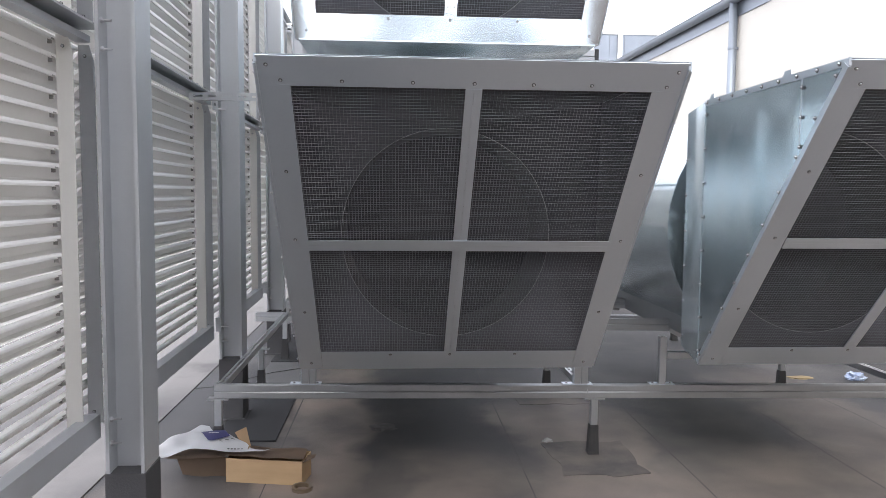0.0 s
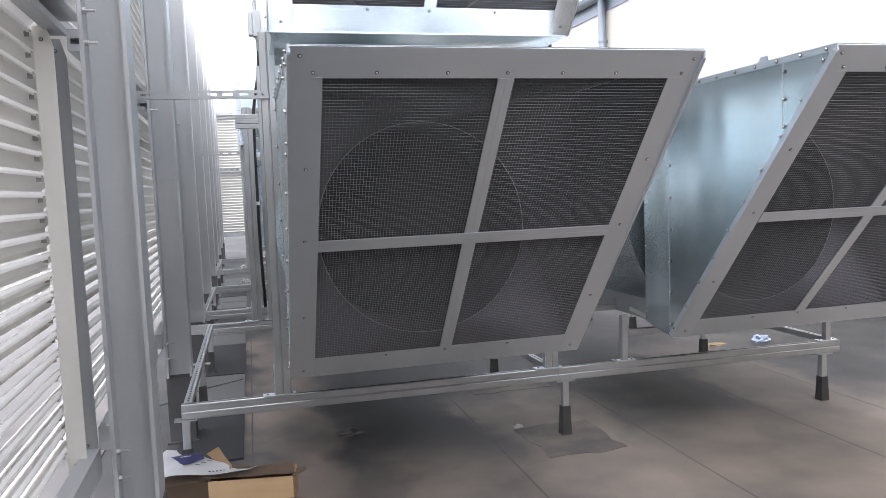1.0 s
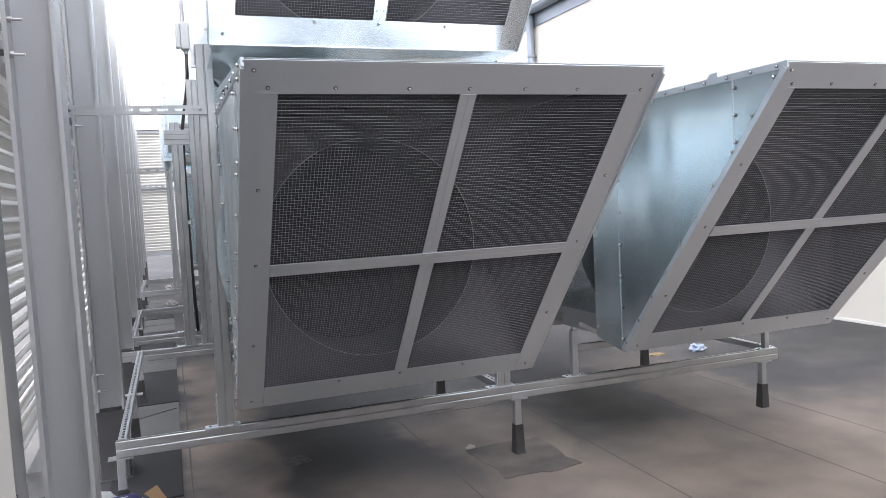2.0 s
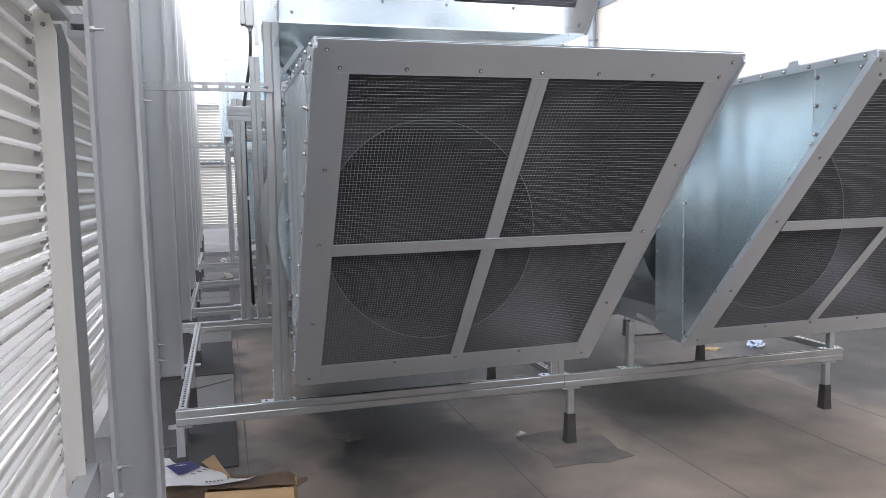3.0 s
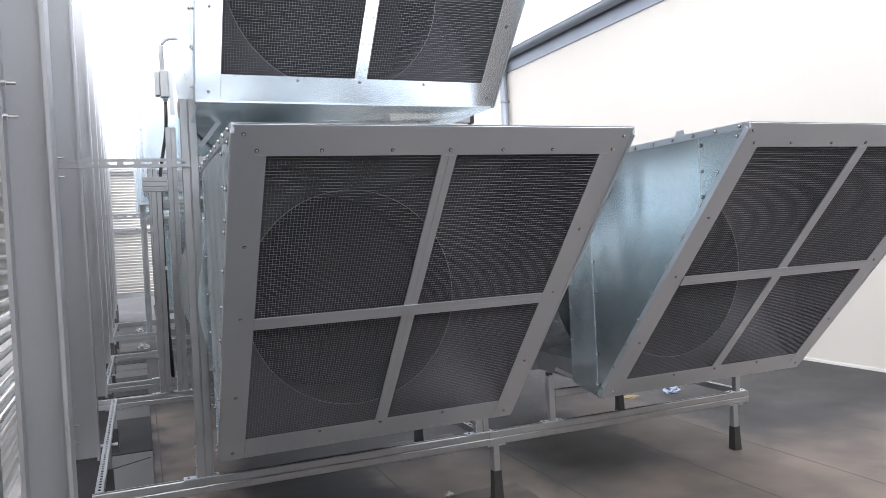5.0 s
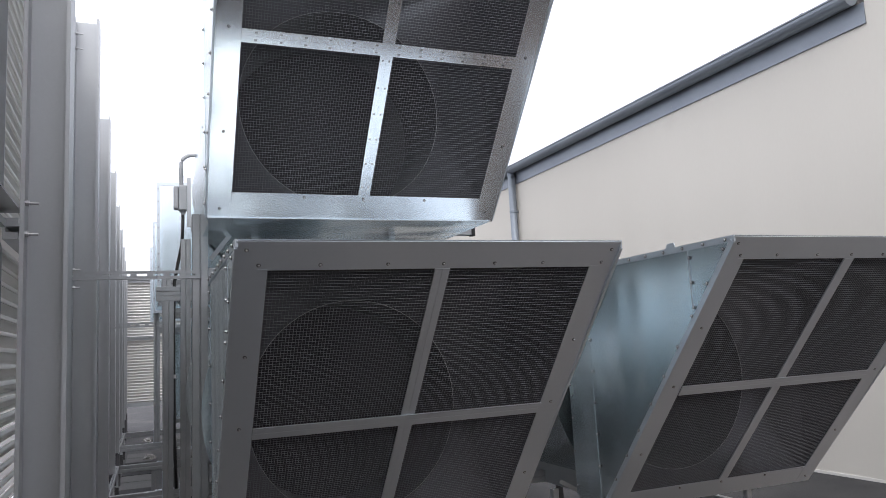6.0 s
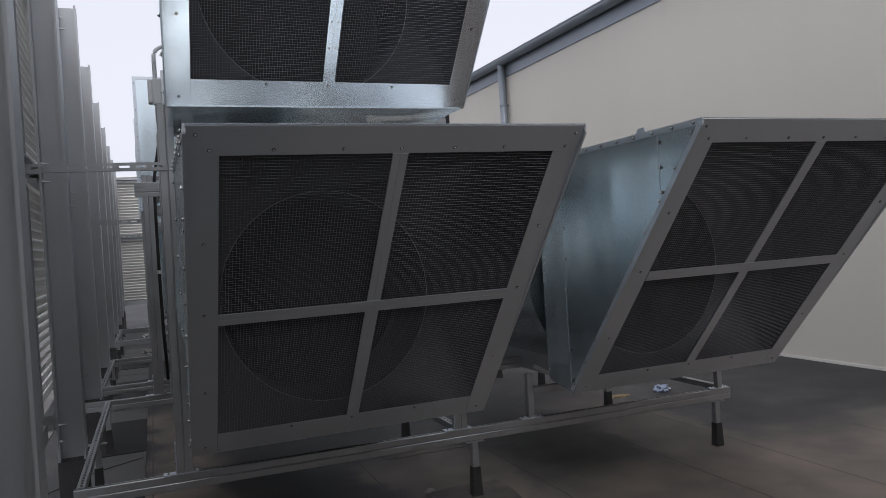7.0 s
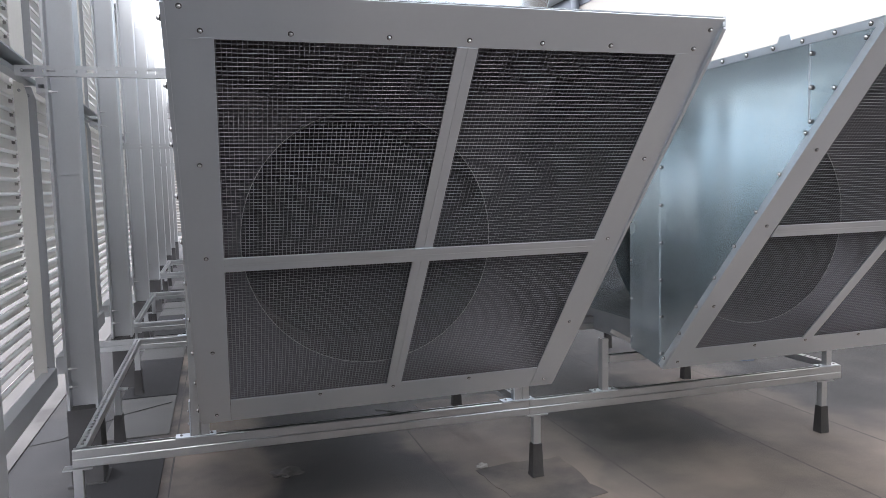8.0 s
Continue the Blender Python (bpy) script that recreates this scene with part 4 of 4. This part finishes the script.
def build_carton():
    e = thing("cardboard_box", "torn open brown cardboard box lying on the roof", "cardboard box", (-0.695, 4.365, 0.0))
    e.rotation_euler = (0, 0, radians(-10))
    w, d, h, t = 0.425, 0.17, 0.135, 0.005
    far = 0.30
    bm = bmesh.new()
    box(bm, 0, w, 0, t, 0, h, 0.0015)
    box(bm, 0, w, d - t, d, 0, h, 0.0015)
    box(bm, 0, t, t, d - t, 0, h, 0.0015)
    box(bm, w - t, w, t, d - t, 0, h, 0.0015)
    box(bm, t, w - t, t, d - t, 0, t)
    part("body", bm, CARD, e)
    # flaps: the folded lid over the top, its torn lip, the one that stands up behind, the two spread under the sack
    for pts, s, mat in (([(-0.02, -0.014, h + 0.024), (w + 0.012, -0.008, h + 0.018), (w - 0.02, d, h + 0.008), (-0.02, d, h + 0.008)], 1, CARD_SHADE),
                        ([(w + 0.012, -0.02, h + 0.002), (w + 0.07, 0.0, h + 0.024), (w + 0.06, 0.07, h + 0.02), (w + 0.01, 0.07, h + 0.012)], 2, CARD_SHADE),
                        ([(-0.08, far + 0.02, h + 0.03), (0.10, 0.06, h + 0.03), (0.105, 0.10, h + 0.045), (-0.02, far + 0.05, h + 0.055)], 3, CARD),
                        ([(-0.01, 0.02, h), (-0.01, far, h), (-0.36, far - 0.04, h - 0.01), (-0.36, -0.02, h - 0.02)], 4, CARD_SHADE),
                        ([(-0.01, 0.06, 0.006), (-0.27, 0.05, 0.006), (-0.30, 0.03, h - 0.012), (-0.01, 0.03, h - 0.008)], 5, CARD_SHADE)):
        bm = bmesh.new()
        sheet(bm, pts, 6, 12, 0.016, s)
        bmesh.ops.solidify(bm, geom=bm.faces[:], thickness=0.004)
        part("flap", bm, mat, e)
    return e


build_carton()


def build_paper():
    e = thing("paper_sack", "white printed paper sack with a dark blue label", "paper sack", (-1.09, 4.365, 0.172))
    lift = 0.03

    def face(x, y):
        """Height of the sack's upper side."""
        return lift * noise.noise((x * 7 + 5, y * 7, 5)) + 0.04 * max(0.0, y) + (0.04 * max(0.0, y - 0.2))

    def patch(x0, x1, y0, y1, up, mat, name, rows, cols, outline=None, turn=0.0, thick=0.003):
        bm = bmesh.new()
        cx, cy = (x0 + x1) / 2, (y0 + y1) / 2
        c, k = math.cos(turn), math.sin(turn)
        g = []
        for i in range(rows + 1):
            v = i / rows
            line = []
            for j in range(cols + 1):
                u = j / cols
                if outline:
                    left, right = outline(v)
                    x, y = left + (right - left) * u, y0 + (y1 - y0) * v - 0.025 * math.sin(u * 9)* (1 - v)
                else:
                    dx, dy = x0 + (x1 - x0) * u - cx, y0 + (y1 - y0) * v - cy
                    x, y = cx + dx * c - dy * k, cy + dx * k + dy * c
                line.append(bm.verts.new((x, y, face(x, y) + up)))
            g.append(line)
        for i in range(rows):
            for j in range(cols):
                bm.faces.new((g[i][j], g[i][j + 1], g[i + 1][j + 1], g[i + 1][j]))
        bmesh.ops.solidify(bm, geom=bm.faces[:], thickness=thick)
        return part(name, bm, mat, e)

    def outline(v):
        return (-0.04 + 0.20 * v, 0.52 - 0.26 * v + 0.05 * math.sin(v * 5) + 0.12 * math.exp(-((v - 0.08) / 0.07) ** 2))

    patch(0, 0, 0.0, 0.40, 0.0, PAPER, "sack", 24, 40, outline, thick=0.006)
    patch(0.225, 0.35, 0.16, 0.295, 0.009, LABEL, "printed_label", 8, 8, turn=0.55)
    for i in range(2):
        patch(0.25 + 0.02 * i, 0.285 + 0.02 * i, 0.222, 0.230, 0.012, PAPER, "print_line", 2, 4, turn=0.55 - 0.3)
    for i in range(3):
        patch(0.335 + 0.03 * i, 0.345 + 0.03 * i, 0.118 + 0.012 * i, 0.150 + 0.012 * i, 0.008, INK, "print_line", 3, 3, turn=0.9)
    for i in range(5):
        x = 0.40 + 0.018 * i
        patch(x, x + 0.011, 0.012, 0.03, 0.008, INK, "print_line", 2, 2, turn=0.2)


build_paper()


def build_lump(name, label, category, at, size, mat, seed):
    bm = bmesh.new()
    bmesh.ops.create_icosphere(bm, subdivisions=3, radius=1)
    for v in bm.verts:
        k = 1 + 0.5 * noise.noise(v.co * 1.7 + Vector((seed, 0, 0))) + 0.25 * noise.noise(v.co * 4 + Vector((0, seed, 0)))
        v.co = Vector((v.co.x * size[0] * k, v.co.y * size[1] * k, max(0.0, (v.co.z + 0.35) * size[2] * k)))
    ob = link(name, bm, mat)
    ob.location = at
    return tagged(ob, label, category)


build_lump("rag", "crumpled grey rag on the roof membrane", "rag", (0.135, 5.24, 0), (0.085, 0.06, 0.018), RAG, 1)
build_lump("plastic_film", "crumpled pale blue plastic film on the roof", "litter", (4.2, 6.40, 0.004), (0.075, 0.06, 0.05), FILM, 2)
build_lump("packing_straw", "yellow-brown packing scrap on the roof", "litter", (3.74, 6.47, 0.004), (0.12, 0.05, 0.008), STRAW, 3)
build_lump("paper_scrap", "small pale scrap beside the leg", "litter", (1.19, 4.93, 0.006), (0.03, 0.02, 0.014), RAG_PALE, 4)


build_lump("plastic_sheet", "crumpled pale dirty plastic sheet lying on the roof", "litter", (-0.56, 14.2, 0), (0.09, 0.08, 0.06), RAG_PALE, 5)
build_lump("paper_scrap", "pale dirty scrap of paper lying on the roof", "litter", (-0.62, 17.2, 0), (0.08, 0.14, 0.05), RAG_PALE, 6)


def build_tape_roll():
    e = thing("tape_roll", "dull brown roll of tape lying flat on the roof", "tape", (-0.27, 4.24, 0))
    bm = bmesh.new()
    n = 28
    loops = [[bm.verts.new((r * math.cos(i * math.tau / n), r * math.sin(i * math.tau / n), z)) for i in range(n)] for r, z in ((0.038, 0), (0.055, 0), (0.055, 0.024), (0.038, 0.024))]
    for a, b in zip(loops, loops[1:] + loops[:1]):
        for i in range(n):
            bm.faces.new((a[i], a[(i + 1) % n], b[(i + 1) % n], b[i]))
    part("roll", bm, TAPE, e)


build_tape_roll()


def build_cable(pts, r, label):
    bm = bmesh.new()
    tube(bm, pts, r, 8)
    return tagged(link("loose_cable", bm, RUBBER), label, "cable")


build_cable([(0.85, 6.2, 0.005), (0.98, 6.1, 0.005), (1.07, 6.02, 0.005), (1.16, 5.95, 0.005)], 0.006, "short black cable end on the roof")
build_cable([(-1.6, 6.2, 0.006), (-1.2, 6.35, 0.006), (-0.85, 6.75, 0.016), (-0.55, 6.95, 0.016)], 0.003, "thin black cable lying across the passage")


def build_paver(at, size):
    bm = bmesh.new()
    box(bm, 0, size[0], 0, size[1], 0, size[2], 0.006)
    ob = link("concrete_paver", bm, PAVER)
    ob.location = at
    return tagged(ob, "weathered grey concrete paver on the roof", "paver", "pavers in the passage")


for yy, long in ((6.20, 0.97), (8.55, 0.6), (9.17, 0.6), (11.2, 0.6), (11.82, 0.6), (13.9, 0.6), (14.52, 0.6)):
    build_paver((-0.93, yy, 0), (0.40, long, 0.012))


def build_mat(at, size):
    bm = bmesh.new()
    box(bm, 0, size[0], 0, size[1], 0, size[2], 0.004)
    ob = link("rubber_mat", bm, MATTING)
    ob.location = at
    return tagged(ob, "dark rubber walkway mat on the roof", "mat", "mats in the passage")


for yy, long in ((5.0, 1.12), (7.19, 1.34), (9.8, 1.35), (12.45, 1.4)):
    build_mat((-0.93, yy, 0.0), (0.40, long, 0.014))
